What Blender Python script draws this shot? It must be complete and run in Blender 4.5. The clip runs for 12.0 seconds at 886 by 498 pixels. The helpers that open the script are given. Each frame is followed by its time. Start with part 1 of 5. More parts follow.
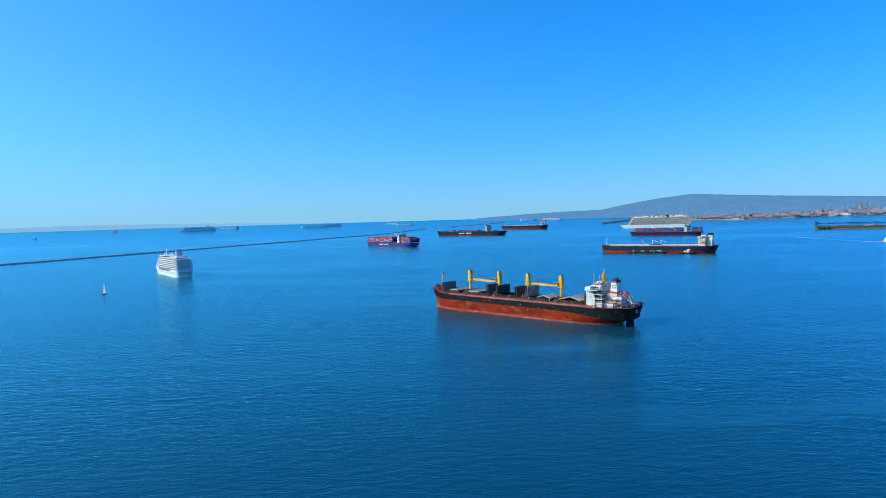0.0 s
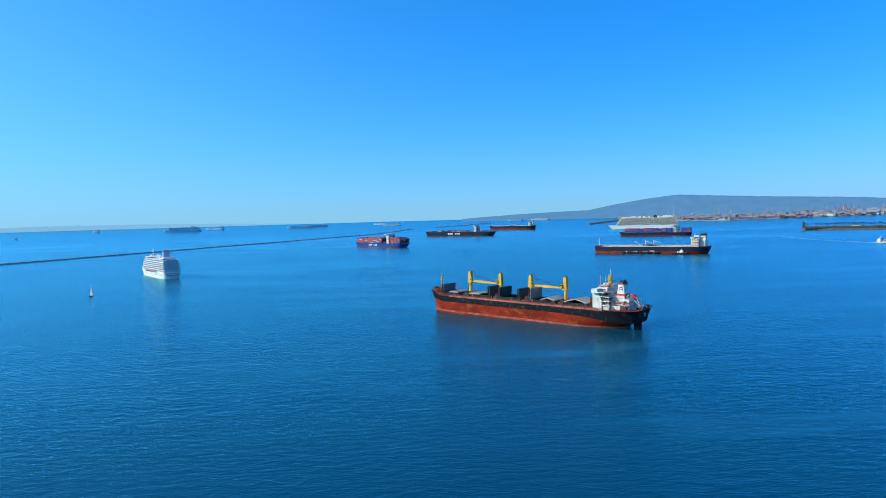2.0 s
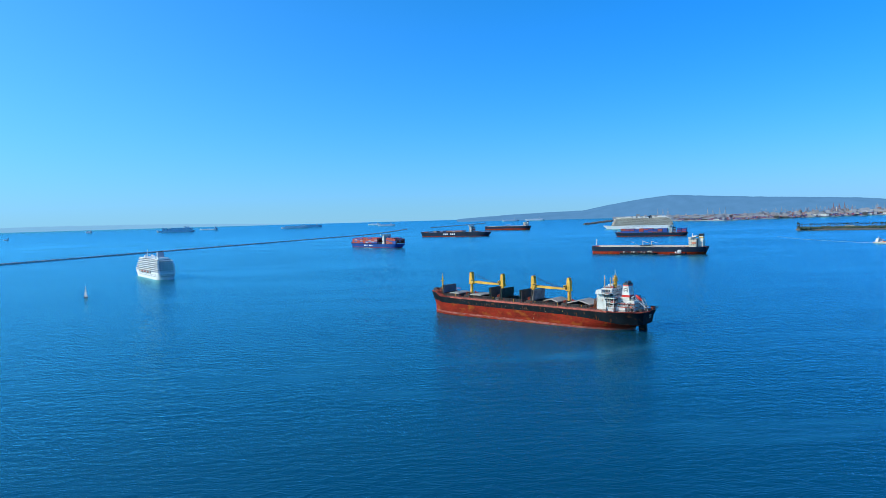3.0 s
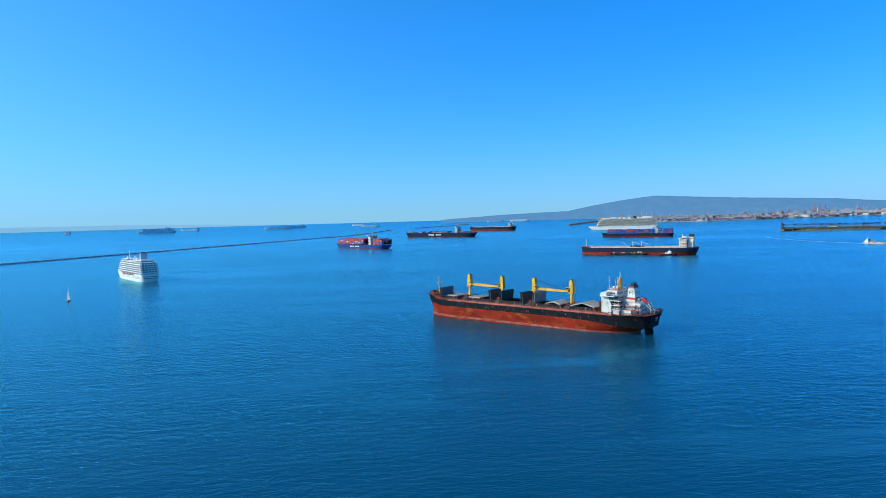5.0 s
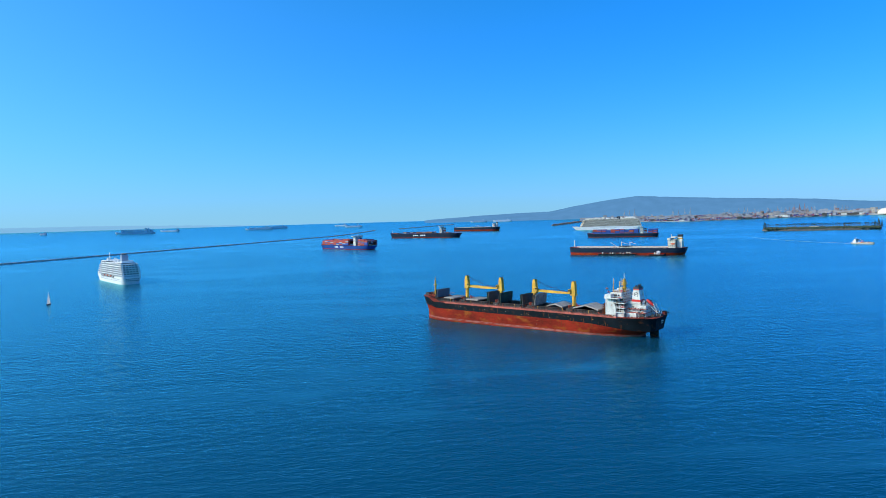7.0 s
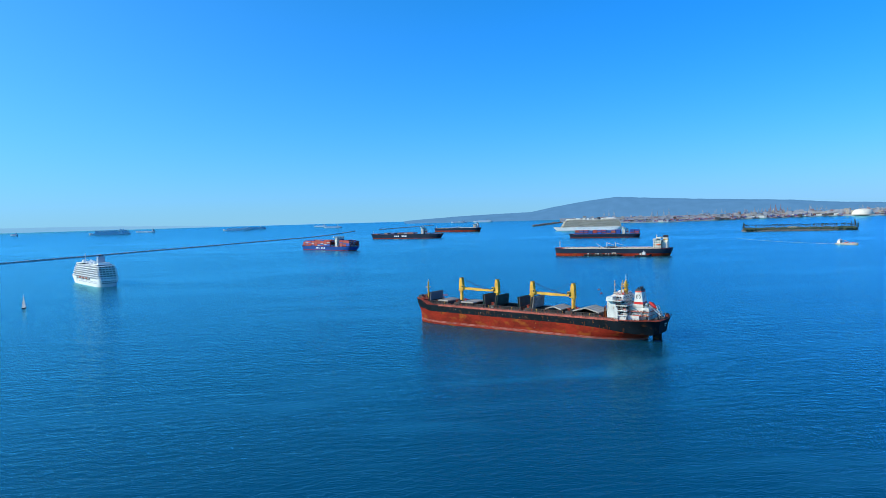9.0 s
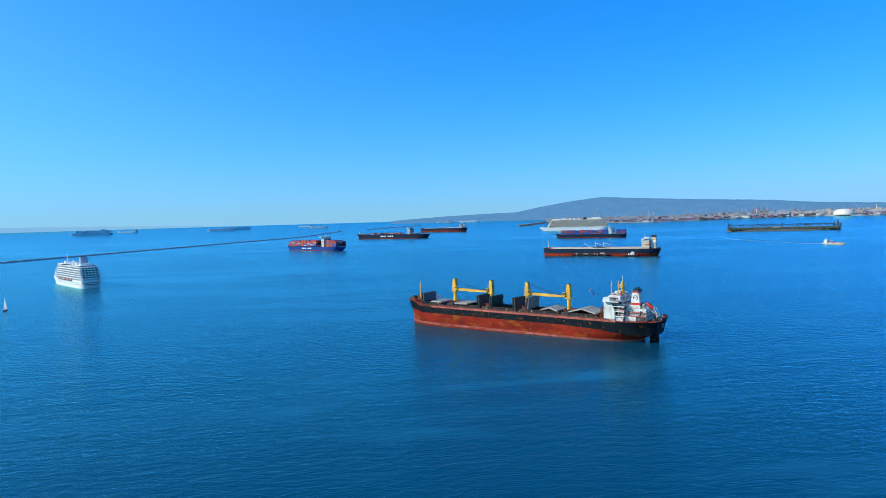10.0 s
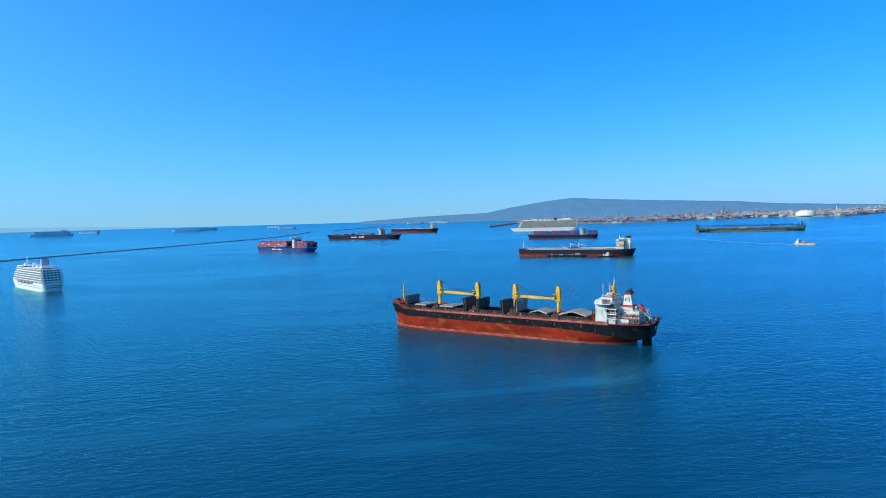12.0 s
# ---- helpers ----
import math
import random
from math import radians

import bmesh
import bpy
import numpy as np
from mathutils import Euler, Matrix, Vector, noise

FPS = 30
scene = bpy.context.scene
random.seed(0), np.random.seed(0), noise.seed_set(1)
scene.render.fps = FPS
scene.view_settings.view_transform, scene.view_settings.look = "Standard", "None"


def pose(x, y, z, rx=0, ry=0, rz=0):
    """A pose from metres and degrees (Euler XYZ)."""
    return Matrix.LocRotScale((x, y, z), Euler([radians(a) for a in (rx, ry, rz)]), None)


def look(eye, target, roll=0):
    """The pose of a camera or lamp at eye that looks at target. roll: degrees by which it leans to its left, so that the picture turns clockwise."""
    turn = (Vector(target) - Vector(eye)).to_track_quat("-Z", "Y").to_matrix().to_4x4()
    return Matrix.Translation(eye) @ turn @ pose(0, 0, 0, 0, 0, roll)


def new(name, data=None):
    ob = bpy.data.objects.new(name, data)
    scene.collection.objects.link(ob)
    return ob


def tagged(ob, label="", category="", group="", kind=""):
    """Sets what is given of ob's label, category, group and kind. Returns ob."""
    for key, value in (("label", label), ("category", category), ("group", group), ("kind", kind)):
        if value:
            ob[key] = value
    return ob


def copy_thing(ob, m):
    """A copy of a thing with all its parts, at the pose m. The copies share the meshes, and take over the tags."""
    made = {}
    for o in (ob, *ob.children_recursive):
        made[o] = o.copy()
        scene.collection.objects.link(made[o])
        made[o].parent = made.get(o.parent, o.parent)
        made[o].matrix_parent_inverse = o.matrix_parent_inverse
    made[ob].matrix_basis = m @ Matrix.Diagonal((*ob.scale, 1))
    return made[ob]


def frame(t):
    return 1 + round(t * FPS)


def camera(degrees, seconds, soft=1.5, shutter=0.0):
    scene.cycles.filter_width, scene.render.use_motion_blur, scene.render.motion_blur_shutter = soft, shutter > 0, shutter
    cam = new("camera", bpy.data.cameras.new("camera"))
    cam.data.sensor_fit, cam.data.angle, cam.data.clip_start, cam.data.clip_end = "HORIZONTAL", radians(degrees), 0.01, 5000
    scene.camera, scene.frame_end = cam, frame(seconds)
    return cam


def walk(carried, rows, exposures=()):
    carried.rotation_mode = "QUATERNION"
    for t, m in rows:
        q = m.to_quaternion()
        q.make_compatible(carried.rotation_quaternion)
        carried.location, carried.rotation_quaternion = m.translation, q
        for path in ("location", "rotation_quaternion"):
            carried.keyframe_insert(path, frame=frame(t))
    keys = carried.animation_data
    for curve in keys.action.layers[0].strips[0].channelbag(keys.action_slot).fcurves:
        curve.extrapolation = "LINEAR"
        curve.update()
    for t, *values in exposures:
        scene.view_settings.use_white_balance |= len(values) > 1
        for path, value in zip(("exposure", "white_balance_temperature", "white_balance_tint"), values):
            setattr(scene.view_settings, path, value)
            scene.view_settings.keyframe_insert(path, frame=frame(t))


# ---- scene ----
cam = camera(66.97, 12.0, soft=0.8)


def aim(x, y, z, yaw, pitch, roll):
    a, p = radians(yaw), radians(pitch)
    ahead = Vector((-math.sin(a) * math.cos(p), math.cos(a) * math.cos(p), math.sin(p)))
    eye = Vector((x, y, z))
    return look(eye, eye + ahead * 100, roll)


walk(cam, [
    (0, aim(0.00, 0.00, 79.05, 0.074, -2.722, -1.605)),
    (0.5, aim(-2.88, 3.77, 79.07, -0.377, -2.729, -1.593)),
    (1, aim(-5.73, 7.57, 79.09, -0.663, -2.737, -1.584)),
    (1.5, aim(-8.57, 11.40, 79.11, -0.884, -2.728, -1.575)),
    (2, aim(-11.40, 15.25, 79.12, -1.146, -2.719, -1.570)),
    (2.5, aim(-14.20, 19.13, 79.14, -1.407, -2.712, -1.568)),
    (3, aim(-16.98, 23.04, 79.15, -1.683, -2.709, -1.568)),
    (5, aim(-27.90, 38.86, 79.19, -3.142, -2.688, -1.565)),
    (5.5, aim(-30.58, 42.86, 79.19, -3.532, -2.683, -1.573)),
    (6, aim(-33.22, 46.87, 79.20, -3.906, -2.683, -1.587)),
    (6.5, aim(-35.85, 50.89, 79.20, -4.295, -2.687, -1.604)),
    (7, aim(-38.44, 54.92, 79.20, -4.718, -2.689, -1.609)),
    (9, aim(-48.56, 71.12, 79.19, -6.554, -2.682, -1.593)),
    (9.5, aim(-51.01, 75.18, 79.18, -7.129, -2.694, -1.592)),
    (10, aim(-53.44, 79.24, 79.17, -7.823, -2.705, -1.594)),
    (10.5, aim(-55.83, 83.30, 79.16, -8.553, -2.709, -1.595)),
    (11, aim(-58.20, 87.35, 79.15, -9.230, -2.706, -1.594)),
    (11.5, aim(-60.52, 91.40, 79.13, -9.887, -2.708, -1.579)),
    (12, aim(-62.82, 95.45, 79.12, -10.524, -2.715, -1.550)),
], exposures=[(0, 0.0), (12, 0.0)])

# ---- light ----
SUN_EL, SUN_AZ = radians(32), radians(-95)  # azimuth clockwise from +y
world = bpy.data.worlds.new("sky")
scene.world = world
world.use_nodes = True
wn, wl = world.node_tree.nodes, world.node_tree.links
wn.clear()
sky = wn.new("ShaderNodeTexSky")
sky.sky_type = "NISHITA"
sky.sun_disc = False
sky.sun_elevation, sky.sun_rotation = SUN_EL, SUN_AZ
sky.altitude, sky.air_density, sky.dust_density, sky.ozone_density = 80, 1.0, 0.25, 4.0
back = wn.new("ShaderNodeBackground")
back.inputs["Strength"].default_value = 0.11
out = wn.new("ShaderNodeOutputWorld")
# clear marine air: each colour of the sky weighted to a deep azure
split, join = wn.new("ShaderNodeSeparateColor"), wn.new("ShaderNodeCombineColor")
wl.new(sky.outputs[0], split.inputs[0])
for k, (power, gain) in enumerate(((1.9, 0.064), (0.82, 1.26), (1.25, 1.44))):
    raised, scaled = wn.new("ShaderNodeMath"), wn.new("ShaderNodeMath")
    raised.operation, scaled.operation = "POWER", "MULTIPLY"
    raised.inputs[1].default_value, scaled.inputs[1].default_value = power, gain
    wl.new(split.outputs[k], raised.inputs[0])
    wl.new(raised.outputs[0], scaled.inputs[0])
    wl.new(scaled.outputs[0], join.inputs[k])
# marine haze: thick along the whole horizon, and a wide pale glow round the sun
way = wn.new("ShaderNodeTexCoord")
axes = wn.new("ShaderNodeSeparateXYZ")
wl.new(way.outputs["Generated"], axes.inputs[0])


def sky_math(op, a, b=0.0, clamp=False):
    k = wn.new("ShaderNodeMath")
    k.operation, k.use_clamp = op, clamp
    for i, v in enumerate((a, b)):
        if isinstance(v, float):
            k.inputs[i].default_value = v
        else:
            wl.new(v, k.inputs[i])
    return k.outputs[0]


def sky_blend(fac, base_color, haze):
    k = wn.new("ShaderNodeMix")
    k.data_type = "RGBA"
    wl.new(fac, k.inputs["Factor"])
    wl.new(base_color, k.inputs["A"])
    k.inputs["B"].default_value = (*haze, 1)
    return k.outputs["Result"]


SUN_DIR = (math.sin(SUN_AZ) * math.cos(SUN_EL), math.cos(SUN_AZ) * math.cos(SUN_EL), math.sin(SUN_EL))
toward = wn.new("ShaderNodeVectorMath")
toward.operation = "DOT_PRODUCT"
toward.inputs[1].default_value = SUN_DIR
wl.new(way.outputs["Generated"], toward.inputs[0])
height = sky_math("MAXIMUM", axes.outputs["Z"], 0.0)
low = sky_math("MULTIPLY", sky_math("EXPONENT", sky_math("MULTIPLY", height, -15.0)), 0.8)
glow = sky_math("POWER", sky_math("MULTIPLY", sky_math("ADD", toward.outputs["Value"], 1.0), 0.5), 4.0)
glow = sky_math("MULTIPLY", sky_math("MULTIPLY", glow, sky_math("EXPONENT", sky_math("MULTIPLY", height, -4.0))), 2.0, True)
hazed = sky_blend(glow, join.outputs[0], (2.8, 7.8, 10.2))
hazed = sky_blend(low, hazed, (2.6, 5.5, 7.8))
wl.new(hazed, back.inputs["Color"])
wl.new(back.outputs[0], out.inputs["Surface"])

sun_data = bpy.data.lights.new("sun", "SUN")
sun_data.energy, sun_data.angle, sun_data.color = 4.6, radians(0.5), (1.0, 0.94, 0.80)
sun = new("sun", sun_data)
sun.matrix_basis = look((0, 0, 400), Vector((0, 0, 400)) - Vector(SUN_DIR))


# ---- materials ----
def mat(name, color, rough=0.6, metal=0.0, vary=0.25, scale=0.5, stain=None, stain_amount=0.0, bump=0.0, glow=None, spec=0.5, streak=1.0):
    """Painted or natural surface: fine grain and larger patches, and stains of another colour. scale: patches a metre."""
    m = bpy.data.materials.new(name)
    m.use_nodes = True
    n, l = m.node_tree.nodes, m.node_tree.links
    b = n["Principled BSDF"]
    b.inputs["Metallic"].default_value = metal
    b.inputs["Specular IOR Level"].default_value = spec
    co = n.new("ShaderNodeTexCoord")
    mp = n.new("ShaderNodeMapping")
    mp.inputs["Scale"].default_value = (1, 1, 1 / streak)
    l.new(co.outputs["Object"], mp.inputs["Vector"])
    def noise_node(sc, detail=4.0):
        t = n.new("ShaderNodeTexNoise")
        t.inputs["Scale"].default_value, t.inputs["Detail"].default_value = sc, detail
        l.new(mp.outputs[0], t.inputs["Vector"])
        return t
    big, fine = noise_node(scale, 5), noise_node(scale * 9, 3)
    mix = n.new("ShaderNodeMath")
    mix.operation = "MULTIPLY_ADD"
    mix.inputs[1].default_value = 0.4
    l.new(fine.outputs["Fac"], mix.inputs[0])
    l.new(big.outputs["Fac"], mix.inputs[2])
    rng = n.new("ShaderNodeMapRange")
    rng.inputs["From Min"].default_value, rng.inputs["From Max"].default_value = 0.45, 0.95
    rng.inputs["To Min"].default_value, rng.inputs["To Max"].default_value = 1 - vary, 1 + vary * 0.6
    l.new(mix.outputs[0], rng.inputs["Value"])
    sc = n.new("ShaderNodeVectorMath")
    sc.operation = "SCALE"
    sc.inputs[0].default_value = color
    l.new(rng.outputs[0], sc.inputs["Scale"])
    col = sc.outputs[0]
    if stain:
        st = noise_node(scale * 2.3, 7)
        ramp = n.new("ShaderNodeMapRange")
        ramp.inputs["From Min"].default_value = 0.72 - stain_amount * 0.4
        ramp.inputs["From Max"].default_value = 0.80 - stain_amount * 0.25
        l.new(st.outputs["Fac"], ramp.inputs["Value"])
        mx = n.new("ShaderNodeMix")
        mx.data_type = "RGBA"
        l.new(ramp.outputs[0], mx.inputs["Factor"])
        l.new(col, mx.inputs["A"])
        mx.inputs["B"].default_value = (*stain, 1)
        col = mx.outputs["Result"]
    l.new(col, b.inputs["Base Color"])
    rr = n.new("ShaderNodeMapRange")
    rr.inputs["To Min"].default_value, rr.inputs["To Max"].default_value = rough * 0.8, min(1, rough * 1.25)
    l.new(big.outputs["Fac"], rr.inputs["Value"])
    l.new(rr.outputs[0], b.inputs["Roughness"])
    if bump:
        bp = n.new("ShaderNodeBump")
        bp.inputs["Distance"].default_value = bump
        l.new(fine.outputs["Fac"], bp.inputs["Height"])
        l.new(bp.outputs[0], b.inputs["Normal"])
    if glow:
        b.inputs["Emission Color"].default_value = (*glow, 1)
        b.inputs["Emission Strength"].default_value = 1.0
    return m


def water_material():
    m = bpy.data.materials.new("sea_water")
    m.use_nodes = True
    n, l = m.node_tree.nodes, m.node_tree.links
    n.remove(n["Principled BSDF"])
    body, gloss = n.new("ShaderNodeBsdfDiffuse"), n.new("ShaderNodeBsdfGlossy")
    fresnel, joined = n.new("ShaderNodeFresnel"), n.new("ShaderNodeMixShader")
    fresnel.inputs["IOR"].default_value = 1.33
    gloss.inputs["Color"].default_value = (0.38, 0.92, 0.95, 1)
    gloss.inputs["Roughness"].default_value = 0.25
    l.new(fresnel.outputs[0], joined.inputs["Fac"])
    l.new(body.outputs[0], joined.inputs[1])
    l.new(gloss.outputs[0], joined.inputs[2])
    l.new(joined.outputs[0], n["Material Output"].inputs["Surface"])
    geo = n.new("ShaderNodeNewGeometry")

    def noise_node(sx, sy, detail, turn=25):
        mp = n.new("ShaderNodeMapping")
        mp.inputs["Scale"].default_value = (sx, sy, 1)
        mp.inputs["Rotation"].default_value = (0, 0, radians(turn))
        l.new(geo.outputs["Position"], mp.inputs["Vector"])
        t = n.new("ShaderNodeTexNoise")
        t.inputs["Scale"].default_value, t.inputs["Detail"].default_value = 1.0, detail
        t.inputs["Distortion"].default_value = 0.25
        l.new(mp.outputs[0], t.inputs["Vector"])
        return t.outputs["Fac"]

    def math_node(op, a, c, clamp=False):
        k = n.new("ShaderNodeMath")
        k.operation, k.use_clamp = op, clamp
        for i, v in enumerate((a, c)):
            if isinstance(v, (int, float)):
                k.inputs[i].default_value = v
            else:
                l.new(v, k.inputs[i])
        return k.outputs[0]

    ripple = noise_node(0.72, 1.1, 3, 22)
    chop = noise_node(0.15, 0.28, 3, -18)
    swell = noise_node(0.016, 0.05, 2, 15)
    h = math_node("ADD", math_node("MULTIPLY", ripple, 0.5), math_node("MULTIPLY", chop, 0.95))
    h = math_node("ADD", h, math_node("MULTIPLY", swell, 0.9))
    # calm slicks: thin wisps and long bands where the ripple is damped
    wisp = noise_node(0.0055, 0.021, 7, -24)
    band = noise_node(0.0012, 0.011, 6, 4)
    where = noise_node(0.0021, 0.0034, 3, 20)
    slick = math_node("ADD", math_node("MULTIPLY", math_node("MAXIMUM", wisp, band), 0.66), math_node("MULTIPLY", where, 0.40))
    # slicks spread with distance, standing in for the pale hazy far sea
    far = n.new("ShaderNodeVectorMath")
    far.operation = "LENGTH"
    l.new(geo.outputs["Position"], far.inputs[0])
    far_haze = n.new("ShaderNodeMapRange")
    far_haze.inputs["From Min"].default_value, far_haze.inputs["From Max"].default_value = 900, 4200
    far_haze.inputs["To Max"].default_value = 0.075
    l.new(far.outputs["Value"], far_haze.inputs["Value"])
    slick = math_node("ADD", slick, far_haze.outputs[0])
    rng = n.new("ShaderNodeMapRange")
    rng.interpolation_type = "SMOOTHSTEP"
    rng.inputs["From Min"].default_value, rng.inputs["From Max"].default_value = 0.555, 0.67
    l.new(slick, rng.inputs["Value"])
    calm = rng.outputs[0]
    bp = n.new("ShaderNodeBump")
    bp.inputs["Distance"].default_value = 1.0
    l.new(math_node("SUBTRACT", 0.48, math_node("MULTIPLY", calm, 0.36)), bp.inputs["Strength"])
    l.new(h, bp.inputs["Height"])
    for shader in (body, gloss, fresnel):
        l.new(bp.outputs[0], shader.inputs["Normal"])
    patch = noise_node(0.0035, 0.007, 4, 70)
    mx = n.new("ShaderNodeMix")
    mx.data_type = "RGBA"
    mx.inputs["A"].default_value = (0.0001, 0.042, 0.074, 1)
    mx.inputs["B"].default_value = (0.0001, 0.051, 0.106, 1)
    l.new(patch, mx.inputs["Factor"])
    # sky sheen on the slicks and far haze, mixed into the body colour
    mc = n.new("ShaderNodeMix")
    mc.data_type = "RGBA"
    l.new(math_node("MULTIPLY", calm, math_node("ADD", math_node("MULTIPLY", far_haze.outputs[0], 5.0), 0.34)), mc.inputs["Factor"])
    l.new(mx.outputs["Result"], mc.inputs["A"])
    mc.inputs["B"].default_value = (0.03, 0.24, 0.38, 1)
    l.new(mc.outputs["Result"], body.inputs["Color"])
    return m


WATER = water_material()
ROCK = mat("breakwater_rock", (0.46, 0.41, 0.38), 0.9, vary=0.5, scale=0.12, bump=0.3)
ISLE_ROCK = mat("dark_armour_rock", (0.13, 0.115, 0.10), 0.9, vary=0.5, scale=0.12, bump=0.3)
# haze over both hill ranges is painted as blue emission
HILL = mat("haze_glow_hill", (0.018, 0.032, 0.05), 0.95, vary=0.7, scale=0.012, glow=(0.09, 0.25, 0.48), spec=0.0)
FAR_ISLE = mat("haze_glow_far_hill", (0.03, 0.04, 0.05), 0.95, vary=0.1, scale=0.01, glow=(0.21, 0.47, 0.73), spec=0.0)
# grey raised to carry the haze that lies over the far port
LAND = mat("harbour_ground", (0.26, 0.28, 0.28), 0.9, vary=0.5, scale=0.02)
RED_HULL = mat("red_antifouling_paint", (0.27, 0.022, 0.008), 0.7, vary=0.6, scale=0.055, spec=0.12, stain=(0.30, 0.075, 0.010), stain_amount=0.48, streak=0.55)
BLACK_HULL = mat("black_topside_paint", (0.005, 0.010, 0.014), 0.6, vary=0.7, scale=0.12, spec=0.12, stain=(0.075, 0.028, 0.012), stain_amount=0.4, streak=0.8)
BOOT = mat("salt_faded_boot_paint", (0.38, 0.12, 0.09), 0.7, vary=0.6, scale=0.12, spec=0.2, stain=(0.28, 0.03, 0.012), stain_amount=0.66, streak=0.45)
GUNWALE = mat("faded_red_gunwale_paint", (0.54, 0.14, 0.095), 0.75, vary=0.6, scale=0.2, spec=0.2, stain=(0.16, 0.05, 0.03), stain_amount=0.38)
DECK_RED = mat("red_oxide_deck_paint", (0.36, 0.06, 0.032), 0.75, vary=0.6, scale=0.14, spec=0.2, stain=(0.10, 0.045, 0.03), stain_amount=0.45)
HATCH = mat("weathered_beige_hatch_paint", (0.42, 0.38, 0.31), 0.7, vary=0.3, scale=0.15, stain=(0.26, 0.17, 0.11), stain_amount=0.25)
COVER_DARK = mat("dark_green_hatch_underside", (0.03, 0.062, 0.05), 0.7, vary=0.4, scale=0.2, spec=0.15, stain=(0.12, 0.07, 0.05), stain_amount=0.3)
COVER_BLUE = mat("blue_grey_hatch_underside", (0.11, 0.13, 0.16), 0.7, vary=0.35, scale=0.2, spec=0.2)
COVER_GREY = mat("mid_grey_hatch_underside", (0.24, 0.23, 0.20), 0.7, vary=0.5, scale=0.2, spec=0.2, stain=(0.12, 0.07, 0.05), stain_amount=0.3)
RUST = mat("rust_run_stain", (0.17, 0.05, 0.014), 0.85, vary=0.5, scale=0.6, spec=0.1, stain=(0.08, 0.03, 0.015), stain_amount=0.4)
STEEL_GREY = mat("grey_coaming_steel", (0.07, 0.068, 0.062), 0.65, vary=0.5, scale=0.2, spec=0.2, stain=(0.17, 0.07, 0.035), stain_amount=0.35)
YELLOW = mat("ochre_crane_paint", (0.78, 0.43, 0.05), 0.55, vary=0.35, scale=0.25, spec=0.3, stain=(0.36, 0.17, 0.05), stain_amount=0.33)
WHITE = mat("white_ship_paint", (0.68, 0.68, 0.60), 0.55, vary=0.35, scale=0.25, spec=0.25, stain=(0.38, 0.22, 0.13), stain_amount=0.34, streak=2.0)
WHITE_CLEAN = mat("clean_white_ship_paint", (0.78, 0.79, 0.75), 0.45, vary=0.12, scale=0.1, spec=0.3)
CREAM = mat("cream_ship_paint", (0.72, 0.67, 0.54), 0.55, vary=0.15, scale=0.1, spec=0.3)
# darker beige with the balconies' shade put into the colour
BALCONY = mat("painted_balcony_shade", (0.19, 0.165, 0.13), 0.7, vary=0.2, scale=0.1, spec=0.1)
GLASS = mat("dark_window_glass", (0.012, 0.018, 0.024), 0.12, vary=0.1, scale=1.0, spec=0.3)
RED_BAND = mat("signal_red_paint", (0.62, 0.03, 0.02), 0.45, vary=0.15, scale=0.3)
BLACK = mat("soot_black_paint", (0.015, 0.015, 0.016), 0.6, vary=0.3, scale=0.4)
ORANGE = mat("orange_lifeboat_shell", (0.75, 0.13, 0.02), 0.4, vary=0.12, scale=0.6)
BLUE_HULL = mat("blue_topside_paint", (0.006, 0.05, 0.22), 0.5, vary=0.25, scale=0.05, spec=0.2)
NAVY_HULL = mat("navy_topside_paint", (0.010, 0.024, 0.045), 0.6, vary=0.35, scale=0.05, spec=0.15, stain=(0.07, 0.035, 0.02), stain_amount=0.12)
BOX_RED = mat("red_container_paint", (0.42, 0.05, 0.03), 0.6, vary=0.35, scale=0.06)
BOX_BLUE = mat("blue_container_paint", (0.02, 0.07, 0.30), 0.6, vary=0.35, scale=0.06)
BOX_GREY = mat("pale_container_paint", (0.36, 0.38, 0.40), 0.6, vary=0.35, scale=0.06)
BOX_RUST = mat("brown_container_paint", (0.30, 0.10, 0.05), 0.6, vary=0.35, scale=0.06)
PALM = mat("palm_foliage", (0.055, 0.085, 0.045), 0.7, vary=0.4, scale=0.2)
SHRUB = mat("shrub_foliage", (0.045, 0.07, 0.035), 0.8, vary=0.5, scale=0.1)
BARK = mat("palm_trunk_bark", (0.16, 0.12, 0.08), 0.9, vary=0.3, scale=0.5)
# red crane steel with the port's haze put into its colour
BOX_ROSE = mat("haze_paled_rose_paint", (0.30, 0.20, 0.20), 0.7, vary=0.3, scale=0.05, spec=0.1)
# brown glass of the top decks, and painted shade in other recesses
GLAZING_SHADE = mat("brown_glazing_and_recess_shade", (0.032, 0.024, 0.020), 0.4, vary=0.2, scale=0.3, spec=0.1)
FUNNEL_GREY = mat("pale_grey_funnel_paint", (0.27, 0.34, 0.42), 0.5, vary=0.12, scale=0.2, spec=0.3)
# crane steel lightened in colour to stand in for haze
PALE_STEEL = mat("haze_paled_crane_paint", (0.33, 0.37, 0.41), 0.7, vary=0.25, scale=0.05, spec=0.1)
FOAM = mat("wake_foam", (0.50, 0.60, 0.66), 0.7, vary=0.4, scale=0.05)
WAKE = mat("spent_wake_water", (0.18, 0.42, 0.54), 0.5, vary=0.5, scale=0.04)
# distance haze on the horizon ships is put into this pale blue-grey
HAZE_PAINT = mat("haze_paled_ship_paint", (0.46, 0.56, 0.64), 0.9, vary=0.15, scale=0.03, spec=0.05)
SAIL = mat("white_sailcloth", (0.82, 0.80, 0.76), 0.7, vary=0.06, scale=0.5)


